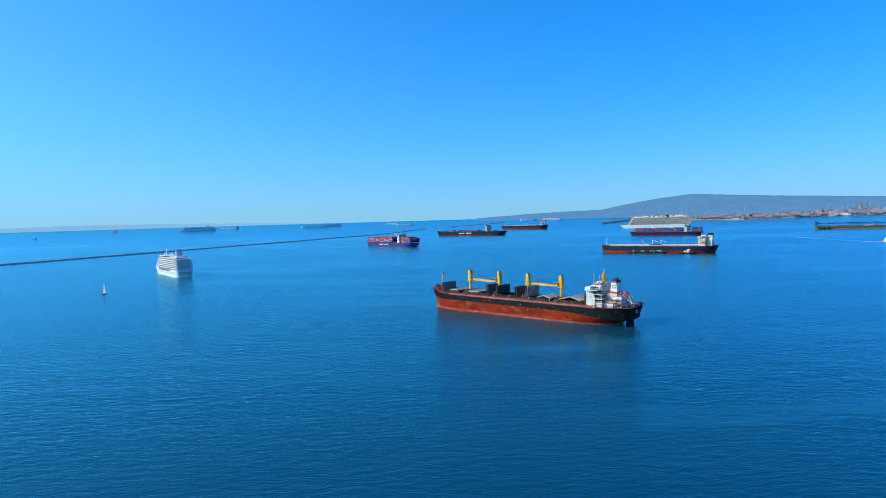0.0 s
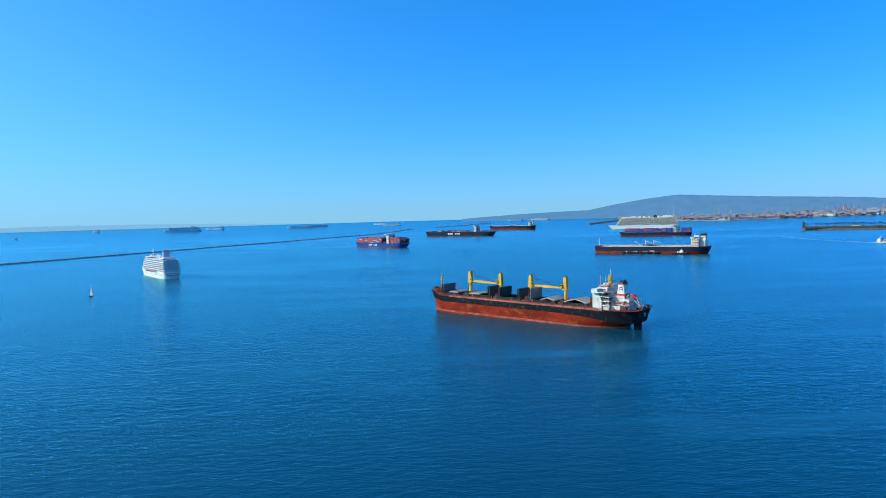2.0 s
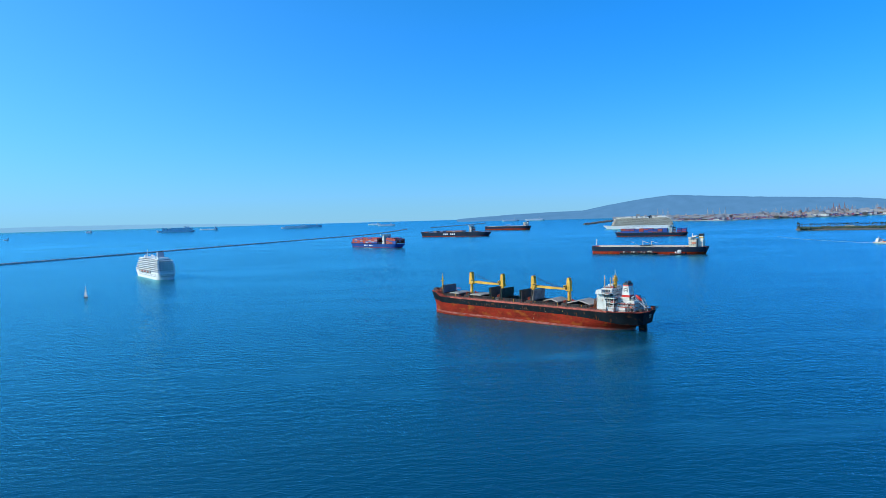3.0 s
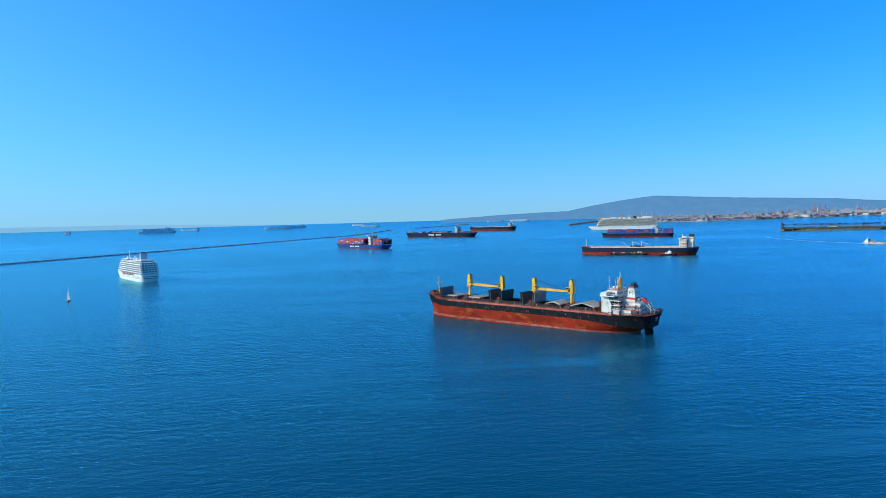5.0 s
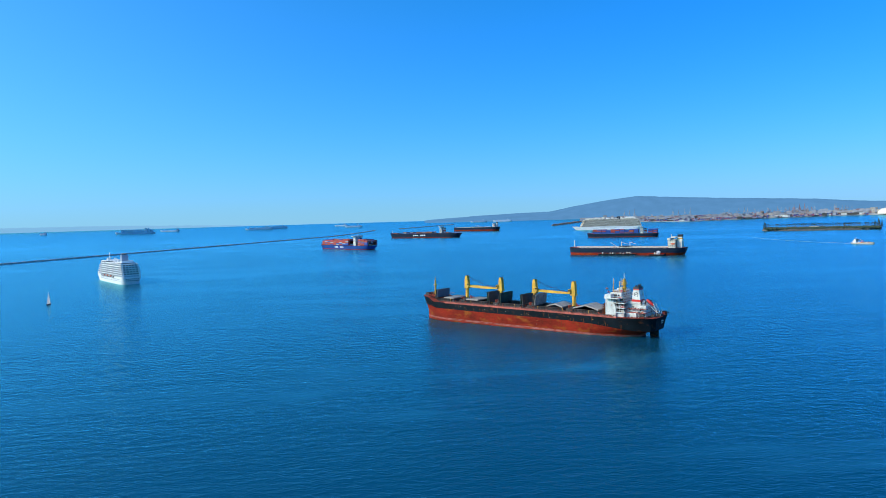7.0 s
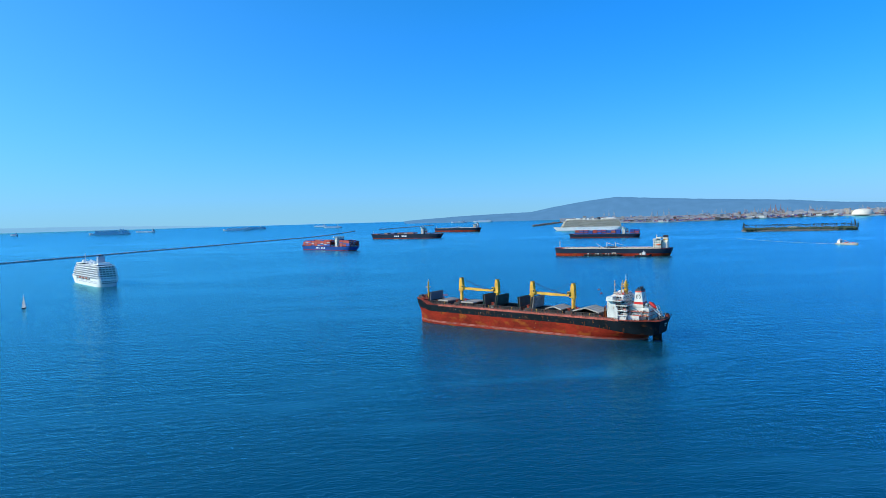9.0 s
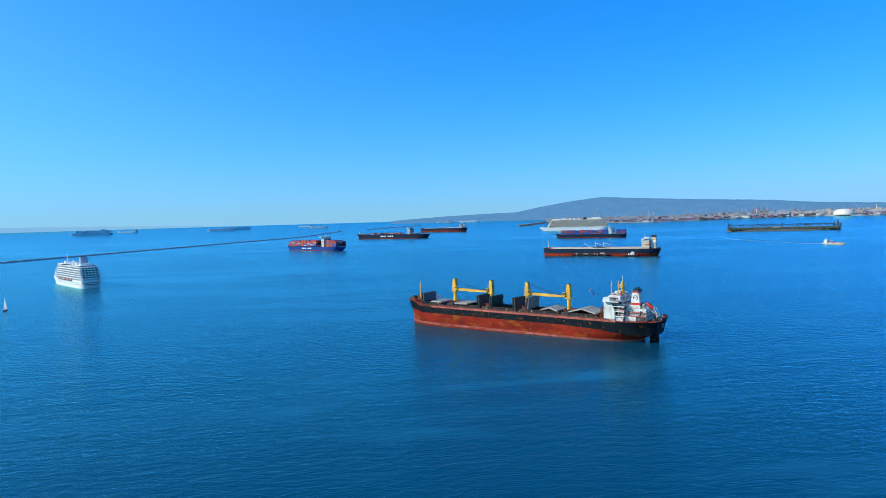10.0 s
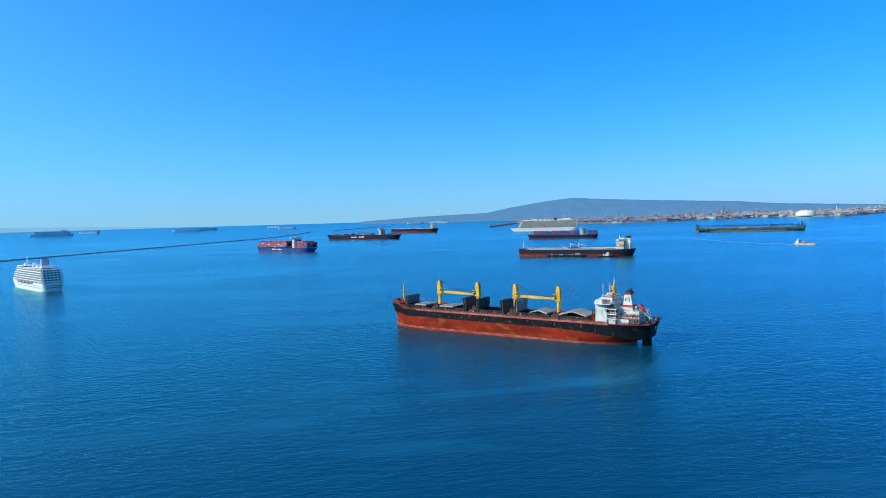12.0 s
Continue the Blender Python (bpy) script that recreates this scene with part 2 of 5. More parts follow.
# ---- mesh helpers ----
def part(name, bm, material, parent=None, label="", flat=True):
    me = bpy.data.meshes.new(name)
    bmesh.ops.recalc_face_normals(bm, faces=bm.faces)
    if flat == "auto":
        for e in bm.edges:
            e.smooth = e.calc_face_angle(0.0) < 0.5
    bm.to_mesh(me)
    bm.free()
    for mm in (material if isinstance(material, (list, tuple)) else (material,)):
        me.materials.append(mm)
    if not flat or flat == "auto":
        me.polygons.foreach_set("use_smooth", [True] * len(me.polygons))
    ob = new(name, me)
    if parent:
        ob.parent = parent
    if label:
        tagged(ob, label)
    return ob


def base(name, m, label, category, group=""):
    ob = new(name)
    ob.empty_display_size = 2
    ob.matrix_basis = m
    return tagged(ob, label, category, group)


def box(bm, x0, x1, y0, y1, z0, z1, bevel=0.0, m=None):
    vs = [bm.verts.new((x, y, z)) for z in (z0, z1) for x, y in ((x0, y0), (x1, y0), (x1, y1), (x0, y1))]
    if m:
        for v in vs:
            v.co = m @ v.co
    fs = [bm.faces.new([vs[i] for i in q]) for q in ((3, 2, 1, 0), (4, 5, 6, 7), (0, 1, 5, 4), (1, 2, 6, 5), (2, 3, 7, 6), (3, 0, 4, 7))]
    if bevel:
        bmesh.ops.bevel(bm, geom=list({e for f in fs for e in f.edges}), offset=bevel, segments=1, affect="EDGES")
    return bm


def a_box(*a, **k):
    return box(bmesh.new(), *a, **k)


def rod(bm, p, q, r0, r1=None, seg=8):
    p, q = Vector(p), Vector(q)
    r1 = r0 if r1 is None else r1
    turn = (q - p).to_track_quat("Z", "Y").to_matrix()
    ring = [[bm.verts.new(c + turn @ Vector((r * math.cos(i * math.tau / seg), r * math.sin(i * math.tau / seg), 0))) for i in range(seg)] for c, r in ((p, r0), (q, r1))]
    for i in range(seg):
        bm.faces.new((ring[0][i], ring[0][(i + 1) % seg], ring[1][(i + 1) % seg], ring[1][i]))
    bm.faces.new(ring[0][::-1])
    bm.faces.new(ring[1])
    return bm


def a_rod(*a, **k):
    return rod(bmesh.new(), *a, **k)


def prism(bm, outline, y0, y1, m=None):
    """A solid with that outline in x and z, from y0 to y1."""
    a = [bm.verts.new((x, y0, z)) for x, z in outline]
    b = [bm.verts.new((x, y1, z)) for x, z in outline]
    if m:
        for v in a + b:
            v.co = m @ v.co
    k = len(outline)
    bm.faces.new(a)
    bm.faces.new(b[::-1])
    for i in range(k):
        bm.faces.new((a[i], b[i], b[(i + 1) % k], a[(i + 1) % k]))
    return bm


def hull_mesh(length, beam, levels, transom=0.75, fine_bow=0.16, fine_stern=0.2, rake=0.02, counter=0.045, deck=True, sheer=(0, 0), keel_end=-3.0, start=0.0, stern_shade=None, cut=None, flare=None):
    """A ship's hull, x forward from the transom, levels: (z, material index of the band above it). The last level is the deck edge."""
    bm = bmesh.new()
    us = [0, .01, .03, .06, .1, .15, .2, .3, .4, .5, .6, .7, .76, .82, .86, .9, .93, .96, .98, .992, 1.0]
    top = levels[-1][0]
    rows = []
    for z, _ in levels:
        q = max(0.0, min(1.0, (z - keel_end) / (top - keel_end)))
        xs = counter * length * (1 - q) ** 1.3
        if cut:
            xs = float(np.interp(z, (cut[0], cut[0] + 2.6, top), (cut[1], cut[1] * .28, 0)))
        xb = length * (1 - rake * (1 - q) * 1.4)
        if flare:
            xb = length - flare[0] * min(1.0, (top - z) / (top - flare[1])) ** 1.2
        ts = transom * max(0.0, (q - 0.12) / 0.88) ** 0.8
        ab = fine_bow * (1.25 - 0.35 * q)
        asn = fine_stern * (1.5 - q)
        row = []
        for u in us:
            fs = ts + (1 - ts) * math.sqrt(max(0, 1 - (1 - min(u / asn, 1)) ** 2))
            k = max(0, (u - (1 - ab)) / ab)
            fb = max(0.0, 1 - k ** 2.3) ** 0.62
            lift = (sheer[0] * max(0, 1 - u / 0.1) ** 0.6 + sheer[1] * min(1, max(0, (u - 0.9) / 0.035))) * max(0.0, (z - levels[0][0]) / (top - levels[0][0])) ** 3
            # lowers one paint line aft, painting the shade of the stern run
            if stern_shade and z == stern_shade[0]:
                lift -= stern_shade[1] * min(1, max(0, (0.27 - u) / 0.2)) ** 1.4
            row.append((start * (1 - u) + xs + (xb - xs) * u, beam / 2 * min(fs, fb), z + lift))
        rows.append(row)
    port = [[bm.verts.new((x, h, z)) for x, h, z in r] for r in rows]
    star = [[bm.verts.new((x, -h, z)) if h > 1e-6 else p for (x, h, z), p in zip(r, pr)] for r, pr in zip(rows, port)]
    for k in range(len(rows) - 1):
        for i in range(len(us) - 1):
            for side in (port, star):
                vs = []
                for v in (side[k][i], side[k][i + 1], side[k + 1][i + 1], side[k + 1][i]):
                    if v not in vs:
                        vs.append(v)
                if len(vs) > 2:
                    f = bm.faces.new(vs)
                    f.material_index = levels[k][1]
        vs = []
        for v in (port[k][0], port[k + 1][0], star[k + 1][0], star[k][0]):
            if v not in vs:
                vs.append(v)
        if len(vs) > 2:
            bm.faces.new(vs).material_index = levels[k][1]
    if deck:
        for i in range(len(us) - 1):
            vs = []
            for v in (port[-1][i], port[-1][i + 1], star[-1][i + 1], star[-1][i]):
                if v not in vs:
                    vs.append(v)
            if len(vs) > 2:
                bm.faces.new(vs).material_index = levels[-1][1]
    return bm


# ---- sea and distance ----
CX, CY, R_FLAT, R_EDGE, Z_EDGE = -30.0, 50.0, 3300.0, 4900.0, 57.5


def sea_z(r):
    return 0.0 if r < R_FLAT else Z_EDGE * ((r - R_FLAT) / (R_EDGE - R_FLAT)) ** 1.5


def polar(azimuth, r, z=0.0):
    a = radians(azimuth)
    return Vector((CX + r * math.sin(a), CY + r * math.cos(a), z))


def build_sea():
    bm = bmesh.new()
    radii = [0, 60, 200, 500, 1000, 1800, 2600, 3300] + [3300 + 80 * k for k in range(1, 21)]
    seg, prev = 192, None
    for r in radii:
        if r == 0:
            prev = [bm.verts.new((CX, CY, 0))]
            continue
        ring = [bm.verts.new(polar(360 * i / seg, r, sea_z(r))) for i in range(seg)]
        for i in range(seg):
            j = (i + 1) % seg
            bm.faces.new((prev[0], ring[i], ring[j]) if len(prev) == 1 else (prev[i], ring[i], ring[j], prev[j]))
        prev = ring
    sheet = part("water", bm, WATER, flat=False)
    if sheet.data.polygons[0].normal.z < 0:
        sheet.data.flip_normals()
    tagged(sheet, "rippled deep blue harbour sea with pale slicks", "sea", kind="structure")


build_sea()


def ridge(name, profile, r_front, r_back, material, label, step=0.25, rough=2.0):
    """Far hills: height over azimuth, sloping up from the front to the crest."""
    bm = bmesh.new()
    az = [p[0] for p in profile]
    rows = []
    a = az[0]
    while a <= az[-1] + 1e-6:
        h = float(np.interp(a, az, [p[1] for p in profile]))
        h += rough * noise.noise((a * 1.7, 3.1, 0)) + 0.5 * rough * noise.noise((a * 6.0, 1.1, 0))
        foot = sea_z(r_front) - 3
        col = []
        for k in range(7):
            s = k / 6
            z = foot + (h - foot) * (s ** 0.8)
            rr = r_front + (r_back - r_front) * s + (10 * noise.noise((a * 2.5, k * 0.9, 5)) if 0 < k < 6 else 0)
            col.append(bm.verts.new(polar(a, rr, z)))
        col.append(bm.verts.new(polar(a, r_back + 6, foot - 30)))
        rows.append(col)
        a += step
    for c, d in zip(rows, rows[1:]):
        for k in range(len(c) - 1):
            bm.faces.new((c[k], d[k], d[k + 1], c[k + 1]))
    tagged(part(name, bm, material, flat=False), label, "hills", kind="structure")


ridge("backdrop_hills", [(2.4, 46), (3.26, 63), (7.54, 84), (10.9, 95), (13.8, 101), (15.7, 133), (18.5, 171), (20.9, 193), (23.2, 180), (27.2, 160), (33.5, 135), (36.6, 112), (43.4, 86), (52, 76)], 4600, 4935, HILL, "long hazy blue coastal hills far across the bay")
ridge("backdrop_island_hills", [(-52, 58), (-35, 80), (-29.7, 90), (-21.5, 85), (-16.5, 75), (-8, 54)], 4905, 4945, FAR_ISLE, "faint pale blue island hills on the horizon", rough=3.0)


SHORE = [(16.2, 4320), (19, 4180), (21.9, 4077), (24.7, 4029), (30.9, 4190), (36, 4309), (40.5, 4248), (43.2, 4544), (52, 4600)]


def shore_r(az):
    return float(np.interp(az, [p[0] for p in SHORE], [p[1] for p in SHORE]))


def coast():
    """Low harbour land between the shore line and the hills."""
    bm = bmesh.new()
    prev = None
    a = 16.2
    while a < 52:
        r = shore_r(a) + 6 * noise.noise((a * 2, 0, 0))
        col = [bm.verts.new(polar(a, rr, z)) for rr, z in ((r, sea_z(r) - 2), (r + 4, sea_z(r) + 4), (r + 60, sea_z(r + 60) + 5), (r + 200, sea_z(r + 200) + 6), (4640, sea_z(4640) + 8), (4700, sea_z(4640) + 20))]
        if prev:
            for k in range(len(col) - 1):
                bm.faces.new((prev[k], col[k], col[k + 1], prev[k + 1]))
        prev = col
        a += 0.2
    tagged(part("ground_harbour", bm, LAND), "low grey harbour land with quays", "shore", kind="structure")


coast()


def breakwater(name, p, q, width, height, label, seed, rock=None, rough=.35):
    """A long rubble wall: a rough bank of tumbled rock."""
    rnd = random.Random(seed)
    p, q = Vector(p), Vector(q)
    n = int((q - p).length / 7)
    side = Vector((-(q - p).y, (q - p).x, 0)).normalized()
    bm, prev = bmesh.new(), None
    for i in range(n + 1):
        c = p.lerp(q, i / n)
        c.z = sea_z((c - Vector((CX, CY, 0))).to_2d().length)
        k = 0.2 if i in (0, n) else 1
        col = []
        for o, z in ((-0.75, -1.5), (-0.45, 0.6), (-0.3, 1.0), (0.3, 1.0), (0.45, 0.6), (0.75, -1.5)):
            col.append(bm.verts.new(c + side * width * k * (o + rnd.uniform(-.06, .06)) + Vector((0, 0, z * (height if z > 0 else 1) + rnd.uniform(-rough, rough)))))
        if prev:
            for j in range(5):
                bm.faces.new((prev[j], col[j], col[j + 1], prev[j + 1]))
        prev = col
    return tagged(part(name, bm, rock or ROCK), label, "breakwater", kind="structure")


breakwater("breakwater_near", (-1385, 260, 0), (-109, 3979, 0), 10, 3.6, "long low breakwater of grey-brown rubble stone", 1)
breakwater("breakwater_far", (33, 4083, 0), (394, 4402, 0), 11, 3.6, "distant second breakwater of dark rubble stone", 2)
breakwater("breakwater_islet", (922, 3869, 0), (1169, 4163, 0), 30, 7, "low dark rocky spit before the far shore", 3, ISLE_ROCK, 3.0)


# ---- the bulk carrier ----
def rail(parent, pts, height=1.1, material=None, posts=3.0, r=0.09):
    """Ship's railing along the points: posts and two bars."""
    bm = bmesh.new()
    for a, b in zip(pts, pts[1:]):
        a, b = Vector(a), Vector(b)
        n = max(1, int((b - a).length / posts))
        for i in range(n + 1):
            c = a.lerp(b, i / n)
            rod(bm, c, c + Vector((0, 0, height)), r * 0.8, seg=4)
        for h in (0.55, 1.0):
            rod(bm, a + Vector((0, 0, height * h)), b + Vector((0, 0, height * h)), r, seg=4)
    return part("railing", bm, material or WHITE, parent)


def ship_crane(ship, x, z0, top, way, jib_len):
    """A deck crane: slim post, house, and on the fore crane of a pair a twin-beam jib stowed level against the next post."""
    s = way or 1
    zh = z0 + 10.6
    crane = part("crane_pedestal", a_rod((x, 0, z0), (x, 0, zh), 1.25, 1.15, 16), YELLOW, ship, "ochre crane post")
    bm = bmesh.new()
    prism(bm, [(x - 1.5, zh), (x + 1.5, zh), (x + 1.35, top - 3), (x + .8, top), (x - .8, top), (x - 1.35, top - 3)], -1.5, -.45)
    prism(bm, [(x - 1.5, zh), (x + 1.5, zh), (x + 1.35, top - 3), (x + .8, top), (x - .8, top), (x - 1.35, top - 3)], .45, 1.5)
    box(bm, x - 1.2, x + 1.2, -.45, .45, zh, top - 1.6)
    box(bm, x - 1.9, x + 1.9, -1.8, 1.8, zh - .35, zh + .35)
    part("crane_house", bm, YELLOW, crane)
    bm = bmesh.new()
    rod(bm, (x, -1.0, top - .3), (x, 1.0, top - .3), .55, seg=10)
    part("head_sheave", bm, STEEL_GREY, crane)
    cab = part("operator_cab", a_box(x + s * 2.4 - .9, x + s * 2.4 + .9, 1.0, 2.7, zh + 1.6, zh + 3.8, .1), YELLOW, crane)
    part("cab_window", a_box(x + s * 2.4 - .7, x + s * 2.4 + .7, 2.68, 2.74, zh + 2.4, zh + 3.5), GLASS, cab)
    for k in range(4):
        part("house_vent", a_box(x - .9, x + .9, 1.48, 1.56, zh + 1.0 + 1.5 * k, zh + 1.6 + 1.5 * k), YELLOW, crane)
    if way:
        zj = zh + 1.3
        jib = None
        for y in (-1.25, 1.25):
            bm = bmesh.new()
            a, b = x + s * 1.6, x + s * jib_len
            prism(bm, [(a, zj - .5), (x + s * jib_len * .5, zj - .95), (b, zj - .75), (b, zj - .05), (x + s * jib_len * .5, zj + .55), (a, zj + .9)], y - .35, y + .35)
            jib = part("jib_beam", bm, YELLOW, crane)
        for k in range(1, 8):
            xx = x + s * jib_len * k / 8
            part("jib_crosspiece", a_box(xx - .2, xx + .2, -.9, .9, zj - .35, zj + .15), YELLOW, crane)
        part("jib_head", a_rod((x + s * (jib_len - .3), -1.7, zj - .3), (x + s * (jib_len - .3), 1.7, zj - .3), .6, seg=10), STEEL_GREY, crane)
        for y in (-0.6, 0.6):
            bm = bmesh.new()
            p, q = Vector((x + s * 1.0, y, top - 0.3)), Vector((x + s * jib_len * 0.97, y, zj))
            prev = p
            for k in range(1, 9):
                t = k / 8
                c = p.lerp(q, t) - Vector((0, 0, 1.2 * math.sin(t * math.pi)))
                rod(bm, prev, c, 0.07, seg=4)
                prev = c
            part("hoist_wire", bm, BLACK, crane)
        bm = bmesh.new()
        p, q = Vector((x + s * 1.0, 0, top - 0.2)), Vector((x + s * (jib_len - 1), 0, top - .3))
        prev = p
        for k in range(1, 9):
            t = k / 8
            c = p.lerp(q, t) - Vector((0, 0, 6.2 * math.sin(t * math.pi) * (1 - .35 * t)))
            rod(bm, prev, c, 0.06, seg=4)
            prev = c
        part("slack_wire", bm, BLACK, crane)
    bm = bmesh.new()
    for k in range(8):
        rod(bm, (x - s * 1.6, -.3, z0 + 1 + k * 2.2), (x - s * 1.6, .3, z0 + 1 + k * 2.2), 0.06, seg=4)
    rod(bm, (x - s * 1.6, -.3, z0), (x - s * 1.6, -.3, top - 2), .07, seg=4)
    rod(bm, (x - s * 1.6, .3, z0), (x - s * 1.6, .3, top - 2), .07, seg=4)
    part("ladder", bm, YELLOW, crane)
    return crane


def ribbed_panel(bm, m, w, h, t, ribs):
    """A hatch cover leaf in its own plane: x across the ship, z along the leaf, ribs underneath."""
    box(bm, -w / 2, w / 2, -t / 2, t / 2, 0, h, m=m)
    for k in range(ribs):
        x = -w / 2 + w * (k + .5) / ribs
        box(bm, x - .15, x + .15, t / 2, t / 2 + .45, .2, h - .2, m=m)


def hatch(ship, x0, x1, deck, fore, aft, face=None):
    """Coaming and folding covers; fore and aft leaves are 'flat', 'tent' or 'up'."""
    w = 15.4
    h = part("hatch_coaming", bmesh.new(), STEEL_GREY, ship)
    bm = bmesh.new()
    zc = deck + 2.2
    for a, b, c, d in ((x0, x1, -w / 2, -w / 2 + .4), (x0, x1, w / 2 - .4, w / 2), (x0, x0 + .4, -w / 2 + .4, w / 2 - .4), (x1 - .4, x1, -w / 2 + .4, w / 2 - .4)):
        box(bm, a, b, c, d, deck, zc)
    n = int((x1 - x0) / 2.2)
    for k in range(n + 1):
        xx = x0 + (x1 - x0) * k / n
        for y in (-w / 2 - .3, w / 2 + .3):
            box(bm, xx - .12, xx + .12, y - .3, y + .3, deck, zc - .1)
    box(bm, x0 - .3, x1 + .3, w / 2, w / 2 + .6, zc - .25, zc)
    box(bm, x0 - .3, x1 + .3, -w / 2 - .6, -w / 2, zc - .25, zc)
    bm.to_mesh(h.data)
    bm.free()
    xm, leaf = (x0 + x1) / 2, (x1 - x0) / 4
    for mode, end, s in ((fore, x1, -1), (aft, x0, 1)):
        if mode == "up":
            for k in range(2):
                bm = bmesh.new()
                m = Matrix.Translation((end + s * (.6 + 1.5 * k), 0, zc + .1)) @ Matrix.Rotation(radians(-90 if (k == 0) == (s > 0) else 90), 4, "Z") @ Matrix.Rotation(radians(5 * (1 if k else -1)), 4, "X")
                ribbed_panel(bm, m, w, leaf * 1.28, .5, 12)
                part("hatch_cover_leaf", bm, (face or COVER_DARK) if k else STEEL_GREY, h, "raised folded hatch cover leaf")
        elif mode != "none":
            rise = 1.7 if mode == "tent" else 2.4 if mode == "wide" else 0.0
            leaf = (x1 - x0) / (2 if mode == "wide" else 4)
            mid = end + s * leaf
            lo, hi = zc + .15, zc + .15 + rise
            for (xa, za), (xb, zb) in (((end, lo), (mid, hi)), ((mid, hi), (end + s * 2 * leaf, lo))):
                bm = bmesh.new()
                prism(bm, [(xa, za), (xb, zb), (xb, zb + .75), (xa, za + .75)], -w / 2 - .3, w / 2 + .3)
                for k in range(1, 4):
                    xx, zz = xa + (xb - xa) * k / 4, za + (zb - za) * k / 4 + .75
                    box(bm, xx - .1, xx + .1, -w / 2, w / 2, zz, zz + .12)
                part("hatch_cover_leaf", bm, HATCH, h)
    return h


def bulk_carrier():
    m = pose(133.6, 460.0, -1.0, 0, -0.6, 136.25)
    ship = base("bulk_carrier", m, "rust-streaked black and red bulk carrier with ochre cranes at anchor", "cargo ship")
    L, B, D = 197.0, 30.0, 13.4
    levels = [(-4, 0), (-1, 0), (0.5, 3), (1.9, 0), (2.6, 0), (4.0, 0), (5.2, 0), (8.7, 1), (11, 1), (D, 2)]
    # black carried down aft stands in for shade under the stern
    part("hull", hull_mesh(L, B, levels, transom=.62, cut=(2.6, 11.5), sheer=(0.6, 3.0), counter=.05, start=1.8, stern_shade=(8.7, 3.3), flare=(4.2, 6.5)), [RED_HULL, BLACK_HULL, DECK_RED, BOOT], ship, "black hull with rusty red bottom paint", flat="auto")
    # gunwale and bulwarks
    bm = bmesh.new()
    for s in (1, -1):
        box(bm, 26, 166, s * (B / 2 - .35) - .45, s * (B / 2 - .35) + .4, D - .45, D + .55)
        box(bm, 30, 166, s * (B / 2 - 2.6) - .15, s * (B / 2 - 2.6) + .15, D, D + .8)
    part("gunwale", bm, GUNWALE, ship, "faded pink-red gunwale strip")
    for s in (1, -1):
        rail(ship, [(26, s * (B / 2 - .4), D + .3), (172, s * (B / 2 - .4), D + .3)], 1.15, STEEL_GREY, 2.0, .13)
    # pipes and walkway gear along the deck
    bm = bmesh.new()
    for s in (1, -1):
        rod(bm, (34, s * 12.3, D + .7), (160, s * 12.3, D + .7), .22, seg=6)
        rod(bm, (34, s * 11.6, D + .6), (160, s * 11.6, D + .6), .15, seg=6)
    part("deck_pipe", bm, STEEL_GREY, ship)
    rnd = random.Random(4)
    for k in range(26):
        bm = bmesh.new()
        x, s = 34 + k * 4.9, 1 if k % 2 else -1
        if k % 3:
            rod(bm, (x, s * 13.2, D), (x, s * 13.2, D + rnd.uniform(1.2, 2.0)), .35, .3, 8)
            rod(bm, (x, s * 13.2, D + 1.8), (x + .1, s * 13.2, D + 2.2), .55, .5, 8)
            part("deck_vent", bm, DECK_RED if k % 2 else STEEL_GREY, ship)
        else:
            for d in (-.6, .6):
                rod(bm, (x + d, s * 14.1, D), (x + d, s * 14.1, D + .9), .28, .32, 8)
            box(bm, x - 1.1, x + 1.1, s * 14.1 - .4, s * 14.1 + .4, D, D + .15)
            part("mooring_bollard", bm, BLACK, ship)
    for k in range(22):
        x, sd = 33 + k * 6.3 + rnd.uniform(-1, 1), 1 if k % 3 else -1
        w, hh = rnd.uniform(.7, 1.8), rnd.uniform(.6, 1.5)
        part("deck_locker", a_box(x, x + w, sd * 10.2 - .6, sd * 10.2 + .6, D, D + hh, .06), (STEEL_GREY, DECK_RED, HATCH, BLACK)[k % 4], ship)
    for k in range(14):
        x = 36 + k * 9.6
        bm = a_rod((x, 13.9, D + .4), (x, 13.9, D + 2.7), .1, seg=5)
        box(bm, x - .25, x + .25, 13.5, 14.0, D + 2.5, D + 2.8)
        part("deck_lamp_post", bm, YELLOW if k % 2 else DECK_RED, ship)
    # holds, fore to aft
    hatch(ship, 162.3, 181.3, D, "up", "flat", COVER_BLUE)
    hatch(ship, 128.5, 150.5, D, "flat", "up")
    hatch(ship, 99.5, 121.3, D, "up", "up")
    hatch(ship, 68.5, 92.3, D, "up", "tent", COVER_GREY)
    hatch(ship, 42, 60.3, D, "wide", "none")
    # cranes with machinery houses at their feet
    for x, way in ((155, -1), (123.5, 0), (94.5, -1), (63.6, 0)):
        s = way or 1
        ship_crane(ship, x, D, 33.3, way, 29.5)
        bm = bmesh.new()
        box(bm, x - 2.6, x + 2.6, -7.0, 7.0, D, D + 1.9, .15)
        part("mast_house", bm, STEEL_GREY, ship)
        for y in (-5.4, 3.8, 5.6):
            bm = a_rod((x + .8, y, D + 1.9), (x + .8, y, D + 3.6), .5, .45, 8)
            rod(bm, (x + .8, y, D + 3.3), (x + .8, y, D + 3.9), .8, .6, 8)
            part("house_ventilator", bm, DECK_RED, ship)
        part("winch_drum", a_rod((x - 1.2, 2.2, D + 2.7), (x - 1.2, 6.0, D + 2.7), .8, seg=10), STEEL_GREY, ship)
